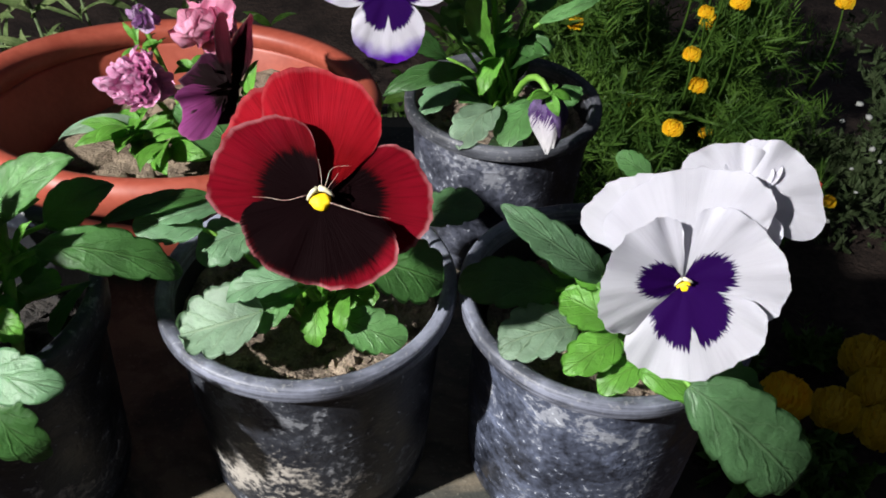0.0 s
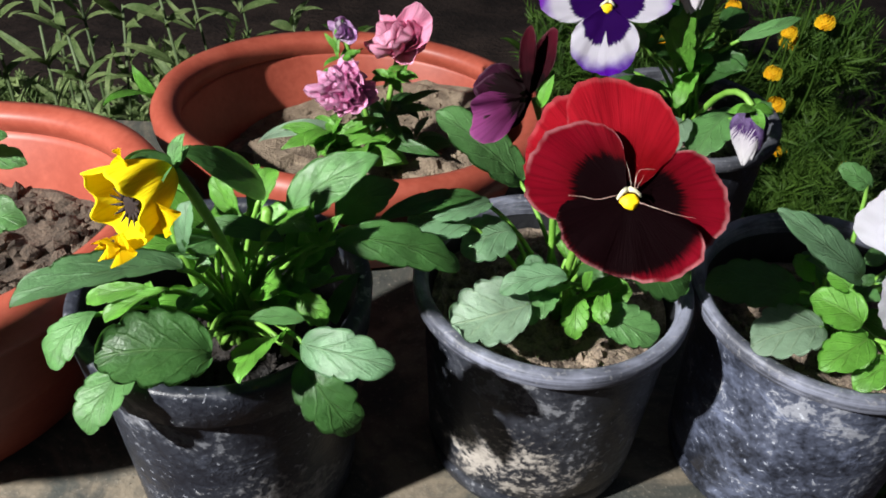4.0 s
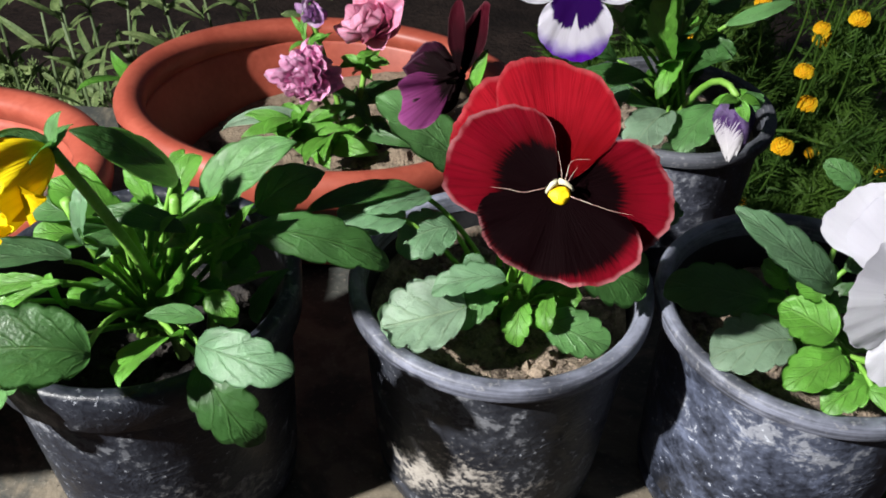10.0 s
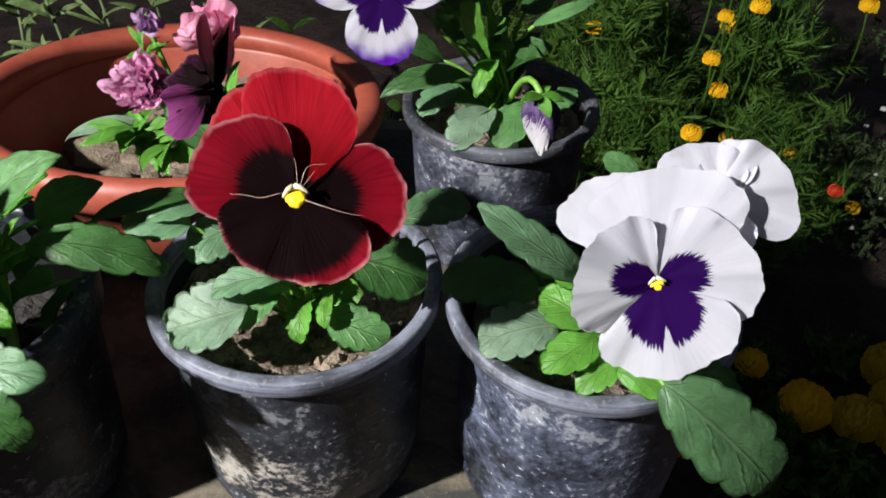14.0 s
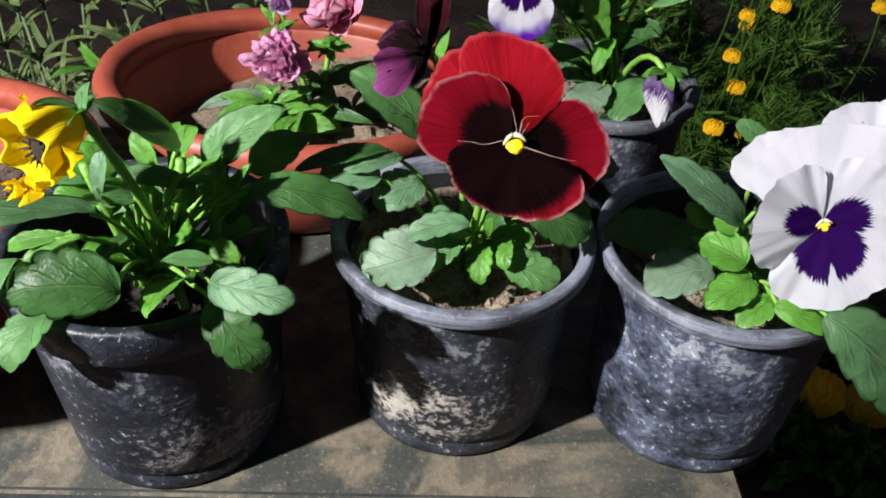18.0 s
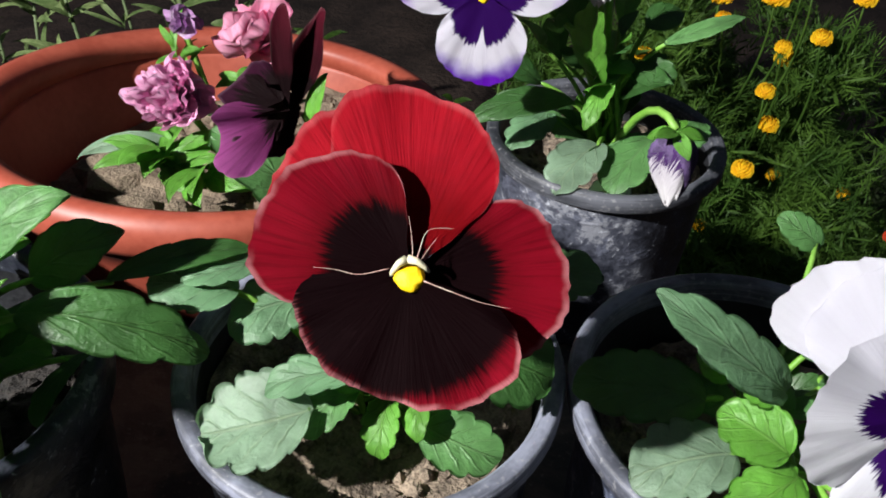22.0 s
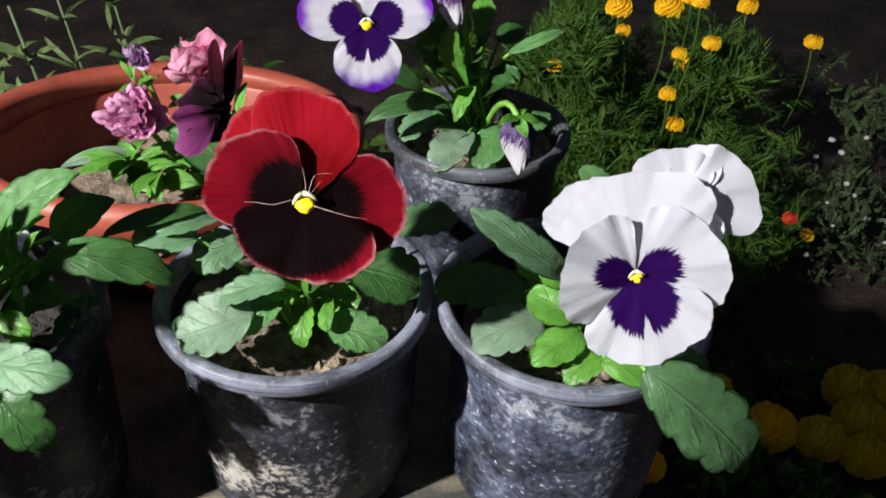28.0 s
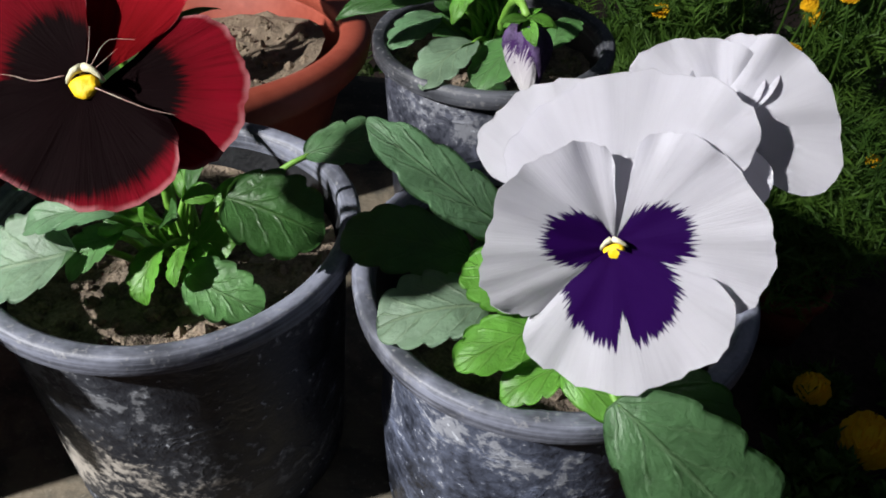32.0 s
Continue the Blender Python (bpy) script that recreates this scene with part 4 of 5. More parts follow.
# red pansy
RC, RR = (-0.026, 0.209, 0.1745), frame_of((-0.05, -0.67, 0.74), (-0.014, 0.052, 0.047))
red = flower_of(p2_plant, "large velvety red pansy flower with black blotches")
disc_petal(red, RC, RR, (21.1, -3.7), (12.6, 17.4), -5, red_side, -0.0034, 0, 0.03, 0.020, seed=4, crimp=1.2)
disc_petal(red, RC, RR, (-17.0, 24.0), (11.2, 18.9), -36, red_top, -0.0030, -4, 0.03, 0.018, seed=1)
disc_petal(red, RC, RR, (3.9, 26.2), (15.6, 20.2), 48, red_top, -0.0012, -4, 0.04, 0.024, seed=2)
disc_petal(red, RC, RR, (-16.1, 12.1), (18.7, 14.6), 36, red_side, 0.0012, 2, 0.05, 0.020, seed=3, crimp=1.2)
disc_petal(red, RC, RR, (-2.2, -12.6), (24.4, 14.6), -26, red_lip, 0.0018, 3, 0.03, 0.020, seed=5, span=(174, 329), crimp=1.3)
throat(red, RC, RR, 0.0033)
whisker(red, RC, RR, [(-0.004, 0.001, 0.0036), (-0.0104, 0.0006, 0.0038), (-0.015, 0.0022, 0.0042), (-0.0197, 0.0034, 0.0044)], 0.00008)
whisker(red, RC, RR, [(0.0028, -0.0026, 0.0036), (0.0089, -0.006, 0.0036), (0.0143, -0.0088, 0.0036), (0.020, -0.0108, 0.0034)], 0.00008)
whisker(red, RC, RR, [(0.0008, 0.0015, 0.0040), (0.0014, 0.0045, 0.0036), (0.0015, 0.0092, 0.0030), (0.0014, 0.0118, 0.0026)], 0.00007)
whisker(red, RC, RR, [(0.0016, 0.0012, 0.0040), (0.0030, 0.0045, 0.0032), (0.0042, 0.0072, 0.0024), (0.0062, 0.0085, 0.0018), (0.0108, 0.0080, 0.0012)], 0.00008)
whisker(red, RC, RR, [(0.0022, 0.0012, 0.0036), (0.0046, 0.0042, 0.0020), (0.0068, 0.0066, 0.0012)], 0.00007)
stem(p2_plant, (-0.036, 0.245, 0.085), (-0.029, 0.218, 0.168), 0.0016, (0, 0.012, 0.0))

# maroon pansy behind it
MC, MR = (-0.057, 0.250, 0.189), frame_of((-0.55, -0.8, 0.25), (0.1, 0.2, 1))
dark = flower_of(p2_plant, "dark maroon pansy flower turned aside")
disc_petal(dark, MC, MR, (1.0, 14.0), (4.8, 11.0), -8, maroon_up, -0.001, -6, 0.10, 0.05, seed=6)
disc_petal(dark, MC, MR, (-2.5, 13.5), (2.8, 11.0), 4, maroon_up, 0.002, 4, 0.08, 0.05, seed=7)
disc_petal(dark, MC, MR, (-13.5, -5.0), (12.0, 12.5), 8, maroon, -0.003, -6, 0.04, 0.05, seed=8)
disc_petal(dark, MC, MR, (-9.5, -3.0), (10.5, 9.0), 10, maroon, 0.001, 6, 0.08, 0.06, seed=9, pleat=0.03)
disc_petal(dark, MC, MR, (-11.0, -10.5), (8.5, 9.5), -14, mauve, 0.003, 10, 0.06, 0.06, seed=10, pleat=0.05)
stem(p2_plant, (-0.040, 0.256, 0.085), (-0.055, 0.253, 0.186), 0.0013, (0.006, 0.006, 0.0))
leaf(p2_plant, (-0.053, 0.250, 0.184), (-0.050, 0.252, 0.198), 0.006, leaf_bright, 0, 0.1, "lance", 1, 0.0, False)

# white pansies
WC, WR = (0.089, 0.198, 0.152), frame_of((-0.29, -0.87, 0.42), (-0.015, 0.027, 0.048))
white = flower_of(p3_plant, "white pansy flower with ragged violet blotches")
disc_petal(white, WC, WR, (-11.7, 25.0), (16.6, 11.3), 7, white_top, -0.0026, -3, 0.02, 0.020, seed=11)
disc_petal(white, WC, WR, (4.6, 19.2), (26.4, 16.3), 1, white_top, -0.0014, -3, 0.02, 0.022, seed=12, crimp=1.3, pleat=0.008)
disc_petal(white, WC, WR, (20.8, 1.0), (10.0, 16.6), 17, white_side, -0.0006, 0, 0.02, 0.026, seed=14, crimp=1.2, pleat=0.006, spread=(1.12, 1.5))
disc_petal(white, WC, WR, (-14.2, 5.4), (18.2, 9.8), 59, white_side, 0.0002, 27, -0.02, 0.04, 4, seed=13, crimp=1.8, pleat=0.030, spread=(1.3, 1.1), length=0.026)
disc_petal(white, WC, WR, (0.0, -18.7), (20.6, 12.6), 4, white_lip, 0.0022, 4, 0.02, 0.030, seed=15, crimp=1.2, notch=(268, 0.07, 6), pleat=0.008, spread=(1.1, 1.15))
throat(white, WC, WR, 0.0023)
stem(p3_plant, (0.080, 0.240, 0.085), (0.090, 0.206, 0.148), 0.0016, (0, 0.010, 0.0))
BC, BR = Vector(WC) + WR @ Vector((0.0245, 0.0200, -0.010)), WR
back = flower_of(p3_plant, "second white pansy flower behind the first")
disc_petal(back, BC, BR, (-5.5, 10.5), (14.5, 9.5), -8, white_top, -0.002, 4, 0.04, 0.03, seed=16, pleat=0.012)
disc_petal(back, BC, BR, (3.0, 10.5), (9.0, 8.0), 20, white_top, -0.001, -4, 0.05, 0.03, seed=17, pleat=0.010)
disc_petal(back, BC, BR, (11.5, 0.5), (9.8, 17.5), 14, white_top, 0.0012, -10, -0.03, 0.03, seed=18, crimp=0.5)
disc_petal(back, BC, BR, (-10.0, -2.0), (9.0, 9.0), 0, white_top, 0.0, 0, 0.03, 0.02, seed=19)
disc_petal(back, BC, BR, (-1.0, -11.0), (9.0, 8.0), 0, white_top, 0.001, 4, 0.03, 0.02, seed=20)
stem(p3_plant, (0.084, 0.250, 0.085), BC - BR.col[2] * 0.002, 0.0014, (0, 0.006, 0.0))

# violet and white pansy
VC, VR = (-0.010, 0.374, 0.1725), frame_of((0.05, -0.9, 0.35), (0.0, 0.3, 0.9))
vio = flower_of(p4_plant, "white pansy flower with violet blotches and violet edges")
disc_petal(vio, VC, VR, (-8.37, 20.46), (15.81, 13.02), 20, vio_top, -0.003, -5, 0.05, 0.012, seed=21, length=0.036)
disc_petal(vio, VC, VR, (9.3, 20.46), (15.81, 13.02), -20, vio_top, -0.002, -5, 0.05, 0.012, seed=22, length=0.036)
disc_petal(vio, VC, VR, (-19.07, 3.26), (15.35, 12.09), -10, vio_side, 0.0, 4, 0.04, 0.014, seed=23, length=0.036)
disc_petal(vio, VC, VR, (18.14, 4.19), (14.88, 11.62), 10, vio_side, 0.0, 4, 0.04, 0.014, seed=24, length=0.036)
disc_petal(vio, VC, VR, (0.37, -18.32), (17.11, 15.07), -8, vio_lip, 0.002, 0, 0.04, 0.016, seed=25, length=0.036, notch=(272, 0.05, 6))
throat(vio, VC, VR, 0.0028)
stem(p4_plant, (0.048, 0.410, 0.08), (-0.008, 0.382, 0.168), 0.0014, (0.012, 0.006, 0.02))
bud = flower_of(p4_plant, "withered drooping pansy bud, white and violet")
BUD_AT, BUD_ROT = Vector((0.0670, 0.352, 0.130)), frame_of((0.14, -0.12, -1), (0.3, 1, 0))


def wilted(at, turn, reach, wide):
    """One folded, twisted petal of the wilted flower: a tapering pleated sleeve."""
    def place(u, v):
        a = 6.2832 * u + turn + 1.3 * v
        r = wide * math.sin(math.pi * (0.12 + 0.84 * v) ** 0.8) * (1 + 0.28 * math.cos(3 * a) + 0.16 * math.cos(7 * a + 4 * v))
        off = 0.0022 * v
        return at + BUD_ROT @ Vector((r * math.cos(a) + off * math.cos(turn), r * 0.6 * math.sin(a) + off * math.sin(turn), reach * v * (1 + 0.05 * math.sin(2 * a))))
    bm = sheet(36, 16, place)
    bmesh.ops.remove_doubles(bm, verts=bm.verts[:], dist=0.00002)
    return bm


for turn, reach, wide in ((0.0, 0.029, 0.0066), (2.2, 0.026, 0.0080), (4.1, 0.025, 0.0050)):
    part("petal", wilted(BUD_AT, turn, reach, wide), withered_dark if turn == 2.2 else withered, bud, "shrivelled dark violet petal" if turn == 2.2 else "shrivelled white petal")
for k in range(5):
    a = k * 1.256
    leaf(p4_plant, (0.0668, 0.353, 0.131), (0.0668 + 0.012 * math.cos(a), 0.353 + 0.012 * math.sin(a), 0.129 + 0.004 * math.sin(a * 2)), 0.0062, leaf_bright, 0, 0.1, "lance", 1, 0.0, False)
stem(p4_plant, (0.052, 0.405, 0.08), (0.0668, 0.354, 0.132), 0.0016, (0.0, 0.0, 0.018))

fading = flower_of(p4_plant, "half-furled greyish white pansy bud on an upright stalk")
for turn, reach, wide in ((0.6, 0.022, 0.0062), (3.0, 0.018, 0.0055)):
    part("petal", wilted(Vector((0.033, 0.385, 0.187)), turn, reach, wide), withered, fading)
stem(p4_plant, (0.046, 0.408, 0.085), (0.033, 0.386, 0.189), 0.0014, (0.004, 0.004, 0.010))

# yellow pansy
YC, YR = (-0.1838, 0.1790, 0.1845), frame_of((-0.50, -0.84, 0.20), (0.0, 0.0, 1.0))
yel = flower_of(p1_plant, "half-closed drooping yellow pansy flower")


def hood(u, v):
    """The crumpled trumpet of half-closed petals, open at one end."""
    a = 6.2832 * u
    r = 0.0034 + 0.0082 * math.sin(v * 1.5708) ** 0.75
    r *= 1 + v * (0.06 * math.sin(5 * a + 0.6) + 0.04 * math.sin(9 * a + 5 * v) + 0.07 * math.sin(2 * a + 2.4))
    z = -0.0215 + 0.0215 * v + v * v * (0.0030 * math.sin(a) + 0.0016 * math.sin(5 * a + 1.9) + 0.0010 * math.sin(9 * a))
    return Vector(YC) + YR @ Vector((r * math.cos(a), r * 1.08 * math.sin(a) + 0.004 * (1 - v), z))


bm = sheet(72, 20, hood)
bmesh.ops.remove_doubles(bm, verts=bm.verts[:], dist=0.00002)
part("petal", thicken(bm, 0.0004), yellow_pet, yel, "crumpled petals folded to a trumpet")
disc_petal(yel, Vector(YC) + YR @ Vector((0.002, -0.0075, -0.001)), YR, (2.0, -3.6), (4.6, 3.4), -15, yellow_pet, 0.002, 20, -0.05, 0.10, seed=45, pleat=0.06)
disc_petal(yel, Vector(YC) + YR @ Vector((0.001, -0.0075, 0.003)), YR, (0.5, -3.4), (3.6, 3.0), 20, yellow_pet, 0.001, -10, 0.10, 0.10, seed=46, pleat=0.06)
disc_petal(yel, Vector(YC) + YR @ Vector((0.009, 0.005, -0.010)), YR, (4.5, -6.0), (4.8, 5.6), -30, yellow_pet, 0.004, 4, 0.10, 0.08, seed=42, pleat=0.06)
disc_petal(yel, Vector(YC) + YR @ Vector((0.003, 0.010, -0.006)), YR, (-5.5, 3.6), (2.2, 3.8), 62, yellow_pet, 0.001, 0, 0.10, 0.08, seed=47)
HUB = Vector(YC) + YR @ Vector((0.0005, -0.0005, -0.0060))
part("throat", ball(HUB, 0.0045, (0.9, 1.05, 0.35), 0.4, 5, 2, YR), yellow_dark, yel, "dark ragged throat")
for k in range(13):
    a = k * 0.483
    part("throat_line", tube(arc(HUB + YR @ Vector((0.003 * math.cos(a), 0.003 * math.sin(a), 0.001)), HUB + YR @ Vector((0.0066 * math.cos(a), 0.0068 * math.sin(a), 0.0026))), 0.0007, 0.0001, 5), yellow_dark, yel)
SEP = Vector(YC) + YR @ Vector((0.001, 0.006, -0.0225))
for dx, dy, dz, w in ((-0.006, 0.006, 0.014, 0.008), (0.001, 0.012, -0.002, 0.007), (0.007, 0.003, 0.012, 0.008), (0.004, -0.009, 0.010, 0.008), (-0.002, 0.006, -0.008, 0.006)):
    leaf(p1_plant, SEP, SEP + YR @ Vector((dx, dy, dz)), w, leaf_mid, 0, 0.1, "lance", 1, 0.0, False)
stem(p1_plant, (-0.158, 0.222, 0.10), SEP, 0.0017, (0.003, -0.004, 0.006))
for a, b in (((-0.160, 0.225), (-0.165, 0.215)), ((-0.165, 0.235), (-0.150, 0.225)), ((-0.175, 0.23), (-0.185, 0.22)), ((-0.150, 0.228), (-0.135, 0.225))):
    stem(p1_plant, (*a, 0.075), (*b, 0.152), 0.0021, (0, 0, 0.0))

# pink flowers of the bowl
pink_plant = thing("pink_flower_plant", "bushy plant with ruffled pink flowers in the terracotta bowl", "flower", (-0.135, 0.44, 0.04))
ROW = (("ruffled pink flower head", pink_pet, (-0.143, 0.405, 0.103), 0.0148, 64, (1.0, 1.0, 1.35)), ("open rose-pink flower", rose_pet, (-0.113, 0.450, 0.113), 0.026, 15, (1.2, 1.0, 0.95)), ("half-open lilac bud", lilac_pet, (-0.147, 0.440, 0.122), 0.012, 9, (0.8, 0.8, 1.5)))
for label, mat, c, size, count, stretch in ROW:
    fl = flower_of(pink_plant, label)
    rnd = random.Random(count)
    for k in range(count):
        z = rnd.uniform(-0.6, 1)
        a = k * 2.4
        n = Vector((math.cos(a) * math.sqrt(1 - z * z), math.sin(a) * math.sqrt(1 - z * z) - 0.3, z))
        off = Vector((n.x * stretch[0], n.y * stretch[1], n.z * stretch[2])) * size * 0.35
        petal(fl, Vector(c) + off * (0.0 if count < 20 else 0.6) - n * size * 0.25, frame_of((n.y, -n.x, 0.4), Vector((n.x * stretch[0], n.y * stretch[1], n.z * stretch[2]))), 90, size * rnd.uniform(0.75, 1.1), size * rnd.uniform(0.75, 1.05), mat, 0, rnd.uniform(-30, 30), 0.5, 0.14 if count > 20 else 0.10, seed=60 + k, crimp=2.5)
    stem(pink_plant, (-0.135 + rnd.uniform(-0.01, 0.01), 0.44, 0.035), c, 0.0016)
rnd = random.Random(5)


def tuft(centre, count, reach, wide, rise, mat):
    """A rosette of narrow young leaves round one point of the stem."""
    for k in range(count):
        a = k * 2.4 + rnd.uniform(-0.4, 0.4)
        e = reach * rnd.uniform(0.7, 1.2)
        b = Vector(centre) + Vector((rnd.uniform(-0.004, 0.004), rnd.uniform(-0.004, 0.004), rnd.uniform(-0.006, 0.006)))
        leaf(pink_plant, b, b + Vector((math.cos(a) * e, math.sin(a) * e, e * rnd.uniform(-0.2, rise))), wide * rnd.uniform(0.8, 1.2), mat, rnd.uniform(-20, 20), 0.12, "lance", 3, 0.16, False)


tuft((-0.150, 0.406, 0.068), 16, 0.025, 0.0110, 0.5, leaf_bright)
tuft((-0.134, 0.402, 0.064), 11, 0.027, 0.0120, 0.4, leaf_bright)
tuft((-0.118, 0.430, 0.098), 14, 0.014, 0.0060, 0.9, leaf_bright)
tuft((-0.146, 0.432, 0.108), 9, 0.014, 0.0045, 1.6, leaf_bright)
tuft((-0.120, 0.440, 0.070), 16, 0.026, 0.0075, 0.5, leaf_dark)
tuft((-0.105, 0.440, 0.050), 12, 0.024, 0.0075, 0.3, leaf_dark)
leaf(pink_plant, (-0.150, 0.414, 0.072), (-0.196, 0.406, 0.068), 0.011, leaf_pale, 0, 0.1, "lance", 1, 0.0)
leaf(pink_plant, (-0.125, 0.425, 0.060), (-0.088, 0.405, 0.064), 0.009, leaf_dark, 0, 0.1, "lance", 1, 0.0)


# ---------------- background planting ----------------
def feathery(name, label, category, cx, cy, rx, ry, z0, z1, count, material, size, seed, slim=0.12):
    """A loose mass of fine divided leaves; each is a small bent strip."""
    rnd = random.Random(seed)
    verts, faces = [], []
    for _ in range(count):
        a, q = rnd.uniform(0, 6.283), math.sqrt(rnd.random())
        h = rnd.random() ** 0.7
        swell = 0.55 + 0.45 * math.sin(math.pi * min(1, h * 0.85 + 0.1))
        x, y = cx + rx * q * swell * math.cos(a), cy + ry * q * swell * math.sin(a)
        lump = noise.noise(Vector((x * 5, y * 5, seed)))
        z = z0 + (z1 - z0) * h * (0.75 + 0.5 * lump)
        if noise.noise(Vector((x * 7, y * 7, z * 7 + seed))) < 0.06:
            continue
        L = size * rnd.uniform(0.6, 1.5)
        d = Vector((rnd.gauss(0, 0.8), rnd.gauss(0, 0.8), rnd.gauss(0.9, 0.6))).normalized()
        s = d.cross(Vector((rnd.gauss(0, 1), rnd.gauss(0, 1), rnd.gauss(0, 1)))).normalized()
        w = L * slim
        o = Vector((x, y, z))
        # a midrib with three pairs of leaflets
        for (f, g, k) in ((0, 1.0, 0), (0.2, 0.42, 1), (0.2, 0.42, -1), (0.4, 0.45, 1), (0.4, 0.45, -1), (0.62, 0.36, 1), (0.62, 0.36, -1)):
            p = o + d * (L * f)
            e = (d + s * (k * 1.1)).normalized() if k else d
            t = e.cross(s if not k else d).normalized()
            n0 = len(verts)
            verts += [p - t * w * 0.5, p + t * w * 0.5, p + e * (L * g)]
            faces.append((n0, n0 + 1, n0 + 2))
    data = bpy.data.meshes.new(name)
    data.from_pydata([tuple(v) for v in verts], [], faces)
    data.materials.append(material)
    return tagged(new(name, data), label, category, kind="stuff")


feathery("marigold_foliage", "feathery dark green marigold bush foliage", "foliage", 0.44, 1.44, 0.39, 0.34, GROUND, -0.16, 34000, bush_green, 0.048, 3, 0.062)
feathery("grass_patch", "low grassy weeds in front of the marigolds", "weeds", 0.20, 1.05, 0.20, 0.22, GROUND, -0.45, 3000, bush_green, 0.05, 4, 0.08)
feathery("weed_patch", "tangled weeds behind the terracotta bowls", "weeds", -0.55, 1.35, 0.75, 0.35, GROUND, -0.50, 4000, weed_green, 0.05, 5, 0.2)
feathery("weed_thicket", "dense small-leaved weeds close behind the bowls", "weeds", -0.50, 0.95, 0.55, 0.22, GROUND + 0.1, -0.13, 6000, weed_green, 0.034, 15, 0.34)
feathery("grey_bush", "grey-green bush with tiny white flowers", "bush", 1.02, 1.55, 0.23, 0.25, GROUND, -0.38, 3200, grey_weed, 0.035, 6, 0.22)


def marigold(at, r, mat=None, label="round orange marigold flower head", seed=0):
    """A pompon of overlapping short petals."""
    bm = bmesh.new()
    rnd = random.Random(seed)
    for k in range(110):
        z = 1 - 1.5 * (k + 0.5) / 110
        a = k * 2.39996
        q = math.sqrt(max(0, 1 - z * z))
        n = Vector((q * math.cos(a), q * math.sin(a), z * 0.8)).normalized()
        t = n.orthogonal().normalized()
        b = n.cross(t)
        p = Vector(at) + n * r * 0.45
        e = Vector(at) + n * r * rnd.uniform(0.93, 1.03)
        w = r * 0.2
        vs = [bm.verts.new(p - t * w * 0.5), bm.verts.new(p + t * w * 0.5), bm.verts.new(e + t * w + b * w * 0.3), bm.verts.new(e + n * r * 0.08), bm.verts.new(e - t * w - b * w * 0.3)]
        bm.faces.new(vs)
    core = ball(at, r * 0.9, (1, 1, 0.85), 0.1, seed, 2)
    tmp = bpy.data.meshes.new("core")
    core.to_mesh(tmp)
    core.free()
    bm.from_mesh(tmp)
    bpy.data.meshes.remove(tmp)
    ob = part("marigold_flower", bm, mat or orange_pet)
    return tagged(ob, label, "marigold", "marigold flowers")


rnd = random.Random(11)
for x, y, z, r in ((0.365, 1.28, -0.157, 0.021), (0.446, 1.28, -0.155, 0.022), (0.378, 1.28, -0.196, 0.012), (0.481, 1.28, -0.139, 0.015), (0.576, 1.28, -0.152, 0.016), (0.473, 1.277, -0.308, 0.0145), (0.514, 1.321, -0.390, 0.0160), (0.525, 1.36, -0.288, 0.0200), (0.480, 1.28, -0.235, 0.0125), (0.566, 1.370, -0.253, 0.0150), (0.425, 1.151, -0.375, 0.0160), (0.546, 1.311, -0.481, 0.0125), (0.645, 1.255, -0.474, 0.0120), (0.764, 1.394, -0.259, 0.0160), (0.382, 1.28, -0.398, 0.0155), (0.433, 1.28, -0.572, 0.0140), (0.267, 1.260, -0.251, 0.0125), (0.523, 1.260, -0.208, 0.0150), (0.377, 1.260, -0.386, 0.0160), (0.489, 1.260, -0.138, 0.0140)):
    head = marigold((x, y, z), r, seed=int(x * 1000))
    part("stalk", tube(arc((x + rnd.uniform(-0.03, 0.03), y + 0.05, z - 0.2), (x, y, z - 0.6 * r), (0.01, 0, 0)), 0.0022, 0.0016, 6), bush_green, head)
for k, (x, y, r) in enumerate(((0.817, 1.000, 0.045), (0.880, 0.985, 0.045), (0.802, 0.922, 0.045), (0.779, 0.849, 0.038), (0.718, 0.887, 0.040))):
    marigold((x, y, -0.75), r, yellow_bloom, "large yellow marigold in the shade beside the bench", k + 50)
for k, (x, y, r) in enumerate(((0.640, 0.913, 0.043), (0.578, 1.007, 0.027), (0.410, 0.838, 0.029))):
    marigold((x, y, -0.75), r, None, "large orange marigold in the shade beside the bench", k + 60)
marigold((0.694, 1.157, -0.485), 0.0125, red_small, "small scarlet flower among the weeds", 70)
marigold((0.845, 1.335, -0.650), 0.014, orange_pet, "small orange flower among the weeds", 71)
feathery("low_foliage", "dark leaves under the large marigolds", "foliage", 0.70, 0.92, 0.28, 0.18, GROUND, -0.76, 1500, bush_green, 0.05, 8, 0.3)


def speck(at, r, seed):
    ob = part("small_flower", ball(at, r, (1, 1, 0.8), 0.5, seed, 1), small_white)
    tagged(ob, "tiny white flower on a grey-green bush", "flower", "tiny white flowers")


for k in range(26):
    speck((rnd.uniform(0.82, 1.08), rnd.uniform(1.33, 1.42), rnd.uniform(-0.72, -0.43)), rnd.uniform(0.004, 0.009), k)


# clay pot lying in the dark behind the white pansy
def small_pot(x, y):
    bm, _ = lathe([(0.064, 0.1), (0.072, 0.1), (0.073, 0.123), (0.070, 0.126), (0.062, 0.125), (0.06, 0.125)], (x, y, GROUND), 32)
    pot = thing("clay_pot", "old terracotta pot on the dark ground", "plant pot", (x, y, GROUND))
    part("rim", bm, terracotta, pot)
    bm, _ = lathe([(0.02, 0.0), (0.045, 0.0), (0.064, 0.102), (0.060, 0.11), (0.058, 0.09), (0.01, 0.085)], (x, y, GROUND), 32)
    part("body", bm, terracotta, pot)


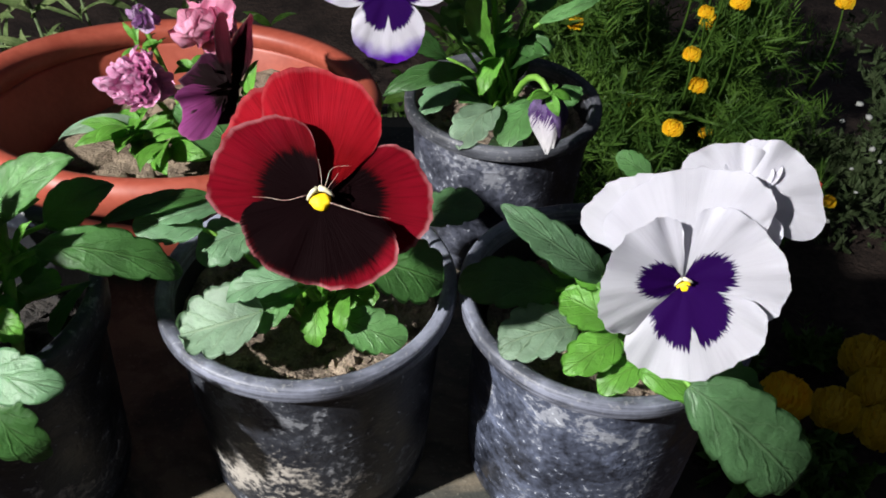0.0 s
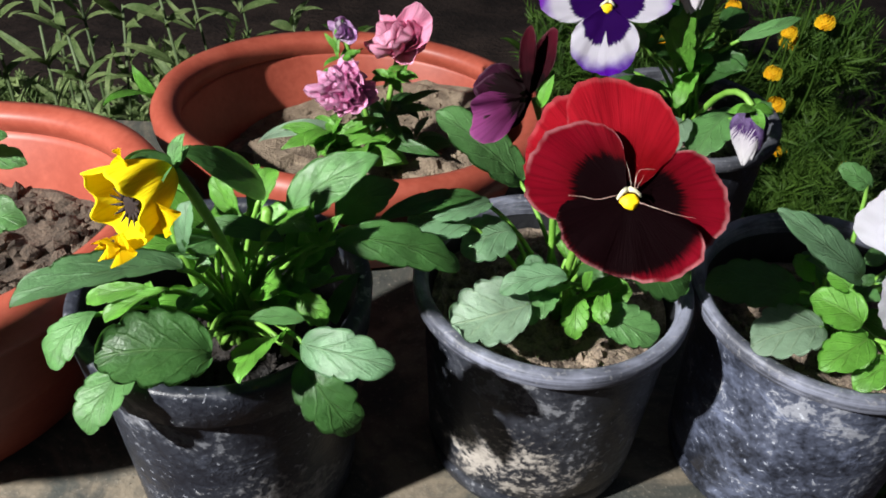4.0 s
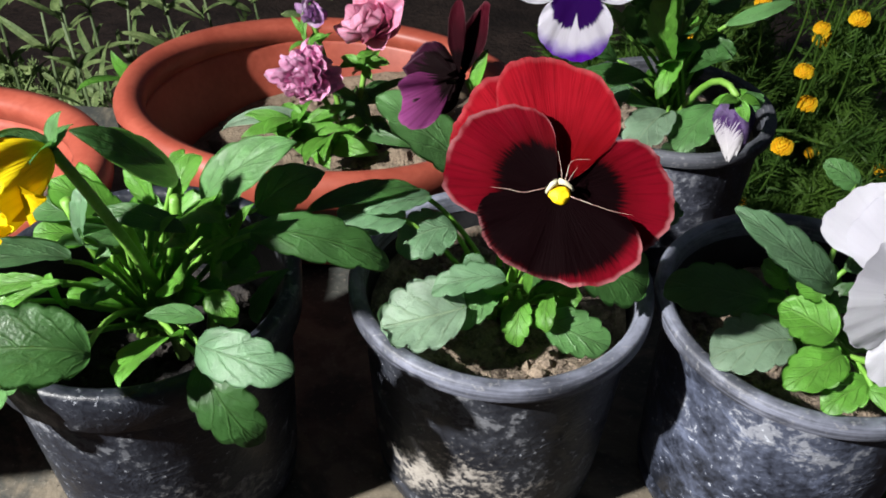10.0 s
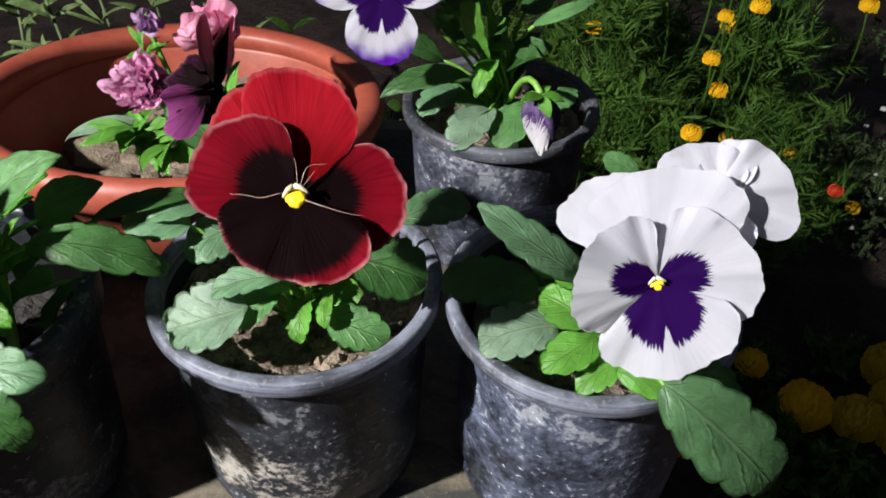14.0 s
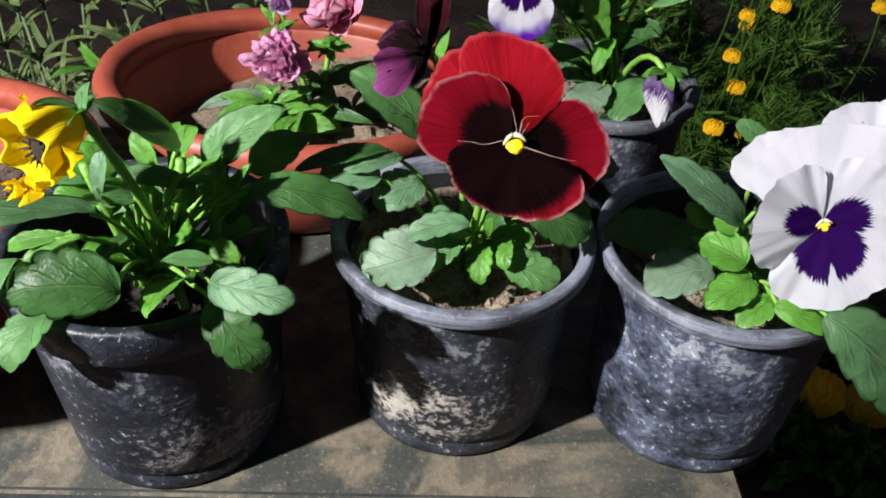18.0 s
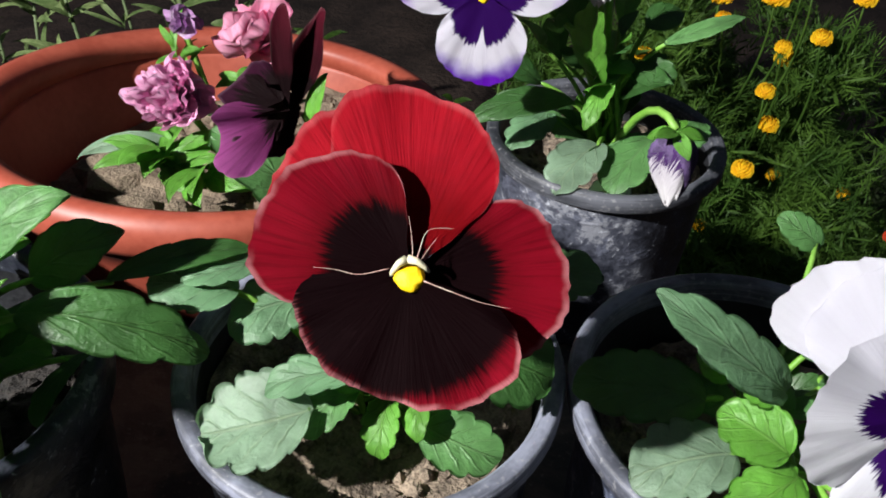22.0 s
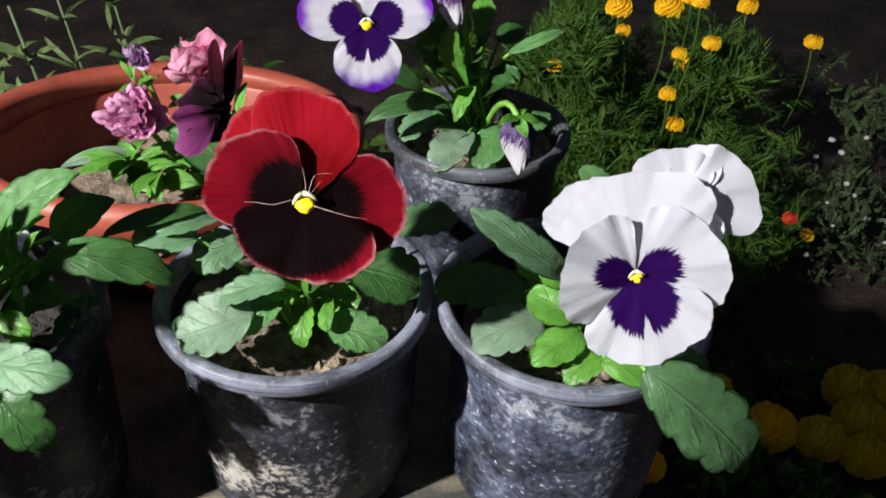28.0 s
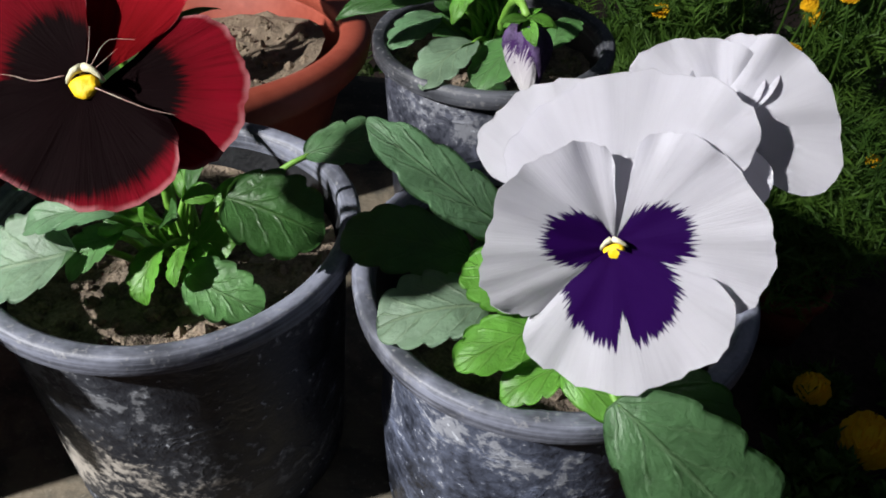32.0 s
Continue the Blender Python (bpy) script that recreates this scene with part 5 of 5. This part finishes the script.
small_pot(0.575, 1.22)


def weed(x, y, z0, height, seed, broad=0.006, count=16, mat=None):
    """A wild sprig: a thin bent stalk with narrow leaves in clusters up its length."""
    r = random.Random(seed)
    w = thing("weed", "wild grey-green sprig growing behind the terracotta bowls", "weed", (x, y, z0), "weeds behind the bowls")
    lean = Vector((r.uniform(-0.05, 0.05), r.uniform(-0.04, 0.04), height))
    top = Vector((x, y, z0)) + lean
    part("stalk", tube(arc((x, y, z0), top, (r.uniform(-0.02, 0.02), 0, 0)), 0.0032, 0.0015, 6), mat or grey_weed, w)
    for k in range(count):
        f = 0.2 + 0.8 * (4 * (k // 4) + 2.5 + r.uniform(-0.8, 0.8)) / count
        p = Vector((x, y, z0)).lerp(top, f)
        a = k * 2.4 + r.uniform(-0.4, 0.4)
        L = r.uniform(0.022, 0.055)
        leaf(w, p, p + Vector((math.cos(a) * L, math.sin(a) * L, L * r.uniform(0.2, 1.1))), broad * r.uniform(0.8, 1.5), mat or weed_green, 0, 0.12, "lance", 1, 0.0, False)


for k in range(11):
    weed(-0.78 + 0.056 * k + rnd.uniform(-0.03, 0.03), rnd.uniform(0.82, 1.05), GROUND, rnd.uniform(0.70, 0.85), 100 + k, rnd.choice((0.006, 0.008, 0.010)), 40)
for k in range(7):
    weed(-0.66 + 0.054 * k + rnd.uniform(-0.02, 0.02), rnd.uniform(0.66, 0.82), GROUND, rnd.uniform(0.72, 0.86), 200 + k, rnd.choice((0.005, 0.007, 0.009)), 42)
for k in range(9):
    weed(-0.30 + 0.06 * k + rnd.uniform(-0.03, 0.03), rnd.uniform(1.25, 1.6), GROUND, rnd.uniform(0.25, 0.45), 150 + k, rnd.choice((0.010, 0.016, 0.022)), 14, bush_green)
dock = thing("weed", "broad bright green leaves growing between the terracotta bowls", "weed", (-0.29, 0.55, GROUND), "weeds behind the bowls")
part("stalk", tube(arc((-0.29, 0.55, GROUND), (-0.300, 0.545, 0.010), (0.01, 0, 0)), 0.003, 0.002, 6), stem_green, dock)
leaf(dock, (-0.298, 0.545, 0.010), (-0.323, 0.500, 0.037), 0.020, leaf_bright, 0, 0.1, "lance", 1, 0.0, False)
leaf(dock, (-0.300, 0.545, 0.012), (-0.314, 0.540, 0.041), 0.010, leaf_bright, 0, 0.1, "lance", 1, 0.0, False)


def grit(count, seed):
    """Fine crumbs washed to the slab's front edge and round the pots' feet."""
    r = random.Random(seed)
    verts, faces = [], []
    for k in range(count):
        if k % 3:
            x, y = r.uniform(SLAB_X0 * 0.4, SLAB_X1 - 0.004), SLAB_Y0 + 0.003 + abs(r.gauss(0, 0.006))
        else:
            cx, cy = r.choice((P1, P2, P3))
            a = r.uniform(0, 6.283)
            q = 0.0515 + abs(r.gauss(0, 0.006))
            x, y = cx + q * math.cos(a), cy + q * math.sin(a)
            if x > SLAB_X1 - 0.004 or y < SLAB_Y0 + 0.003:
                continue
        e = r.uniform(0.0002, 0.00055)
        n = len(verts)
        for i in range(3):
            b = 2.094 * i + r.uniform(-0.4, 0.4)
            verts.append((x + e * math.cos(b), y + e * math.sin(b), 0.0))
        verts.append((x, y, e * 1.2))
        faces += [(n, n + 1, n + 3), (n + 1, n + 2, n + 3), (n + 2, n, n + 3), (n, n + 2, n + 1)]
    data = bpy.data.meshes.new("grit")
    data.from_pydata(verts, [], faces)
    data.materials.append(clod_mat)
    return tagged(new("grit", data), "fine dry crumbs of earth scattered on the dusty slab", "grit", kind="stuff")


grit(170, 77)
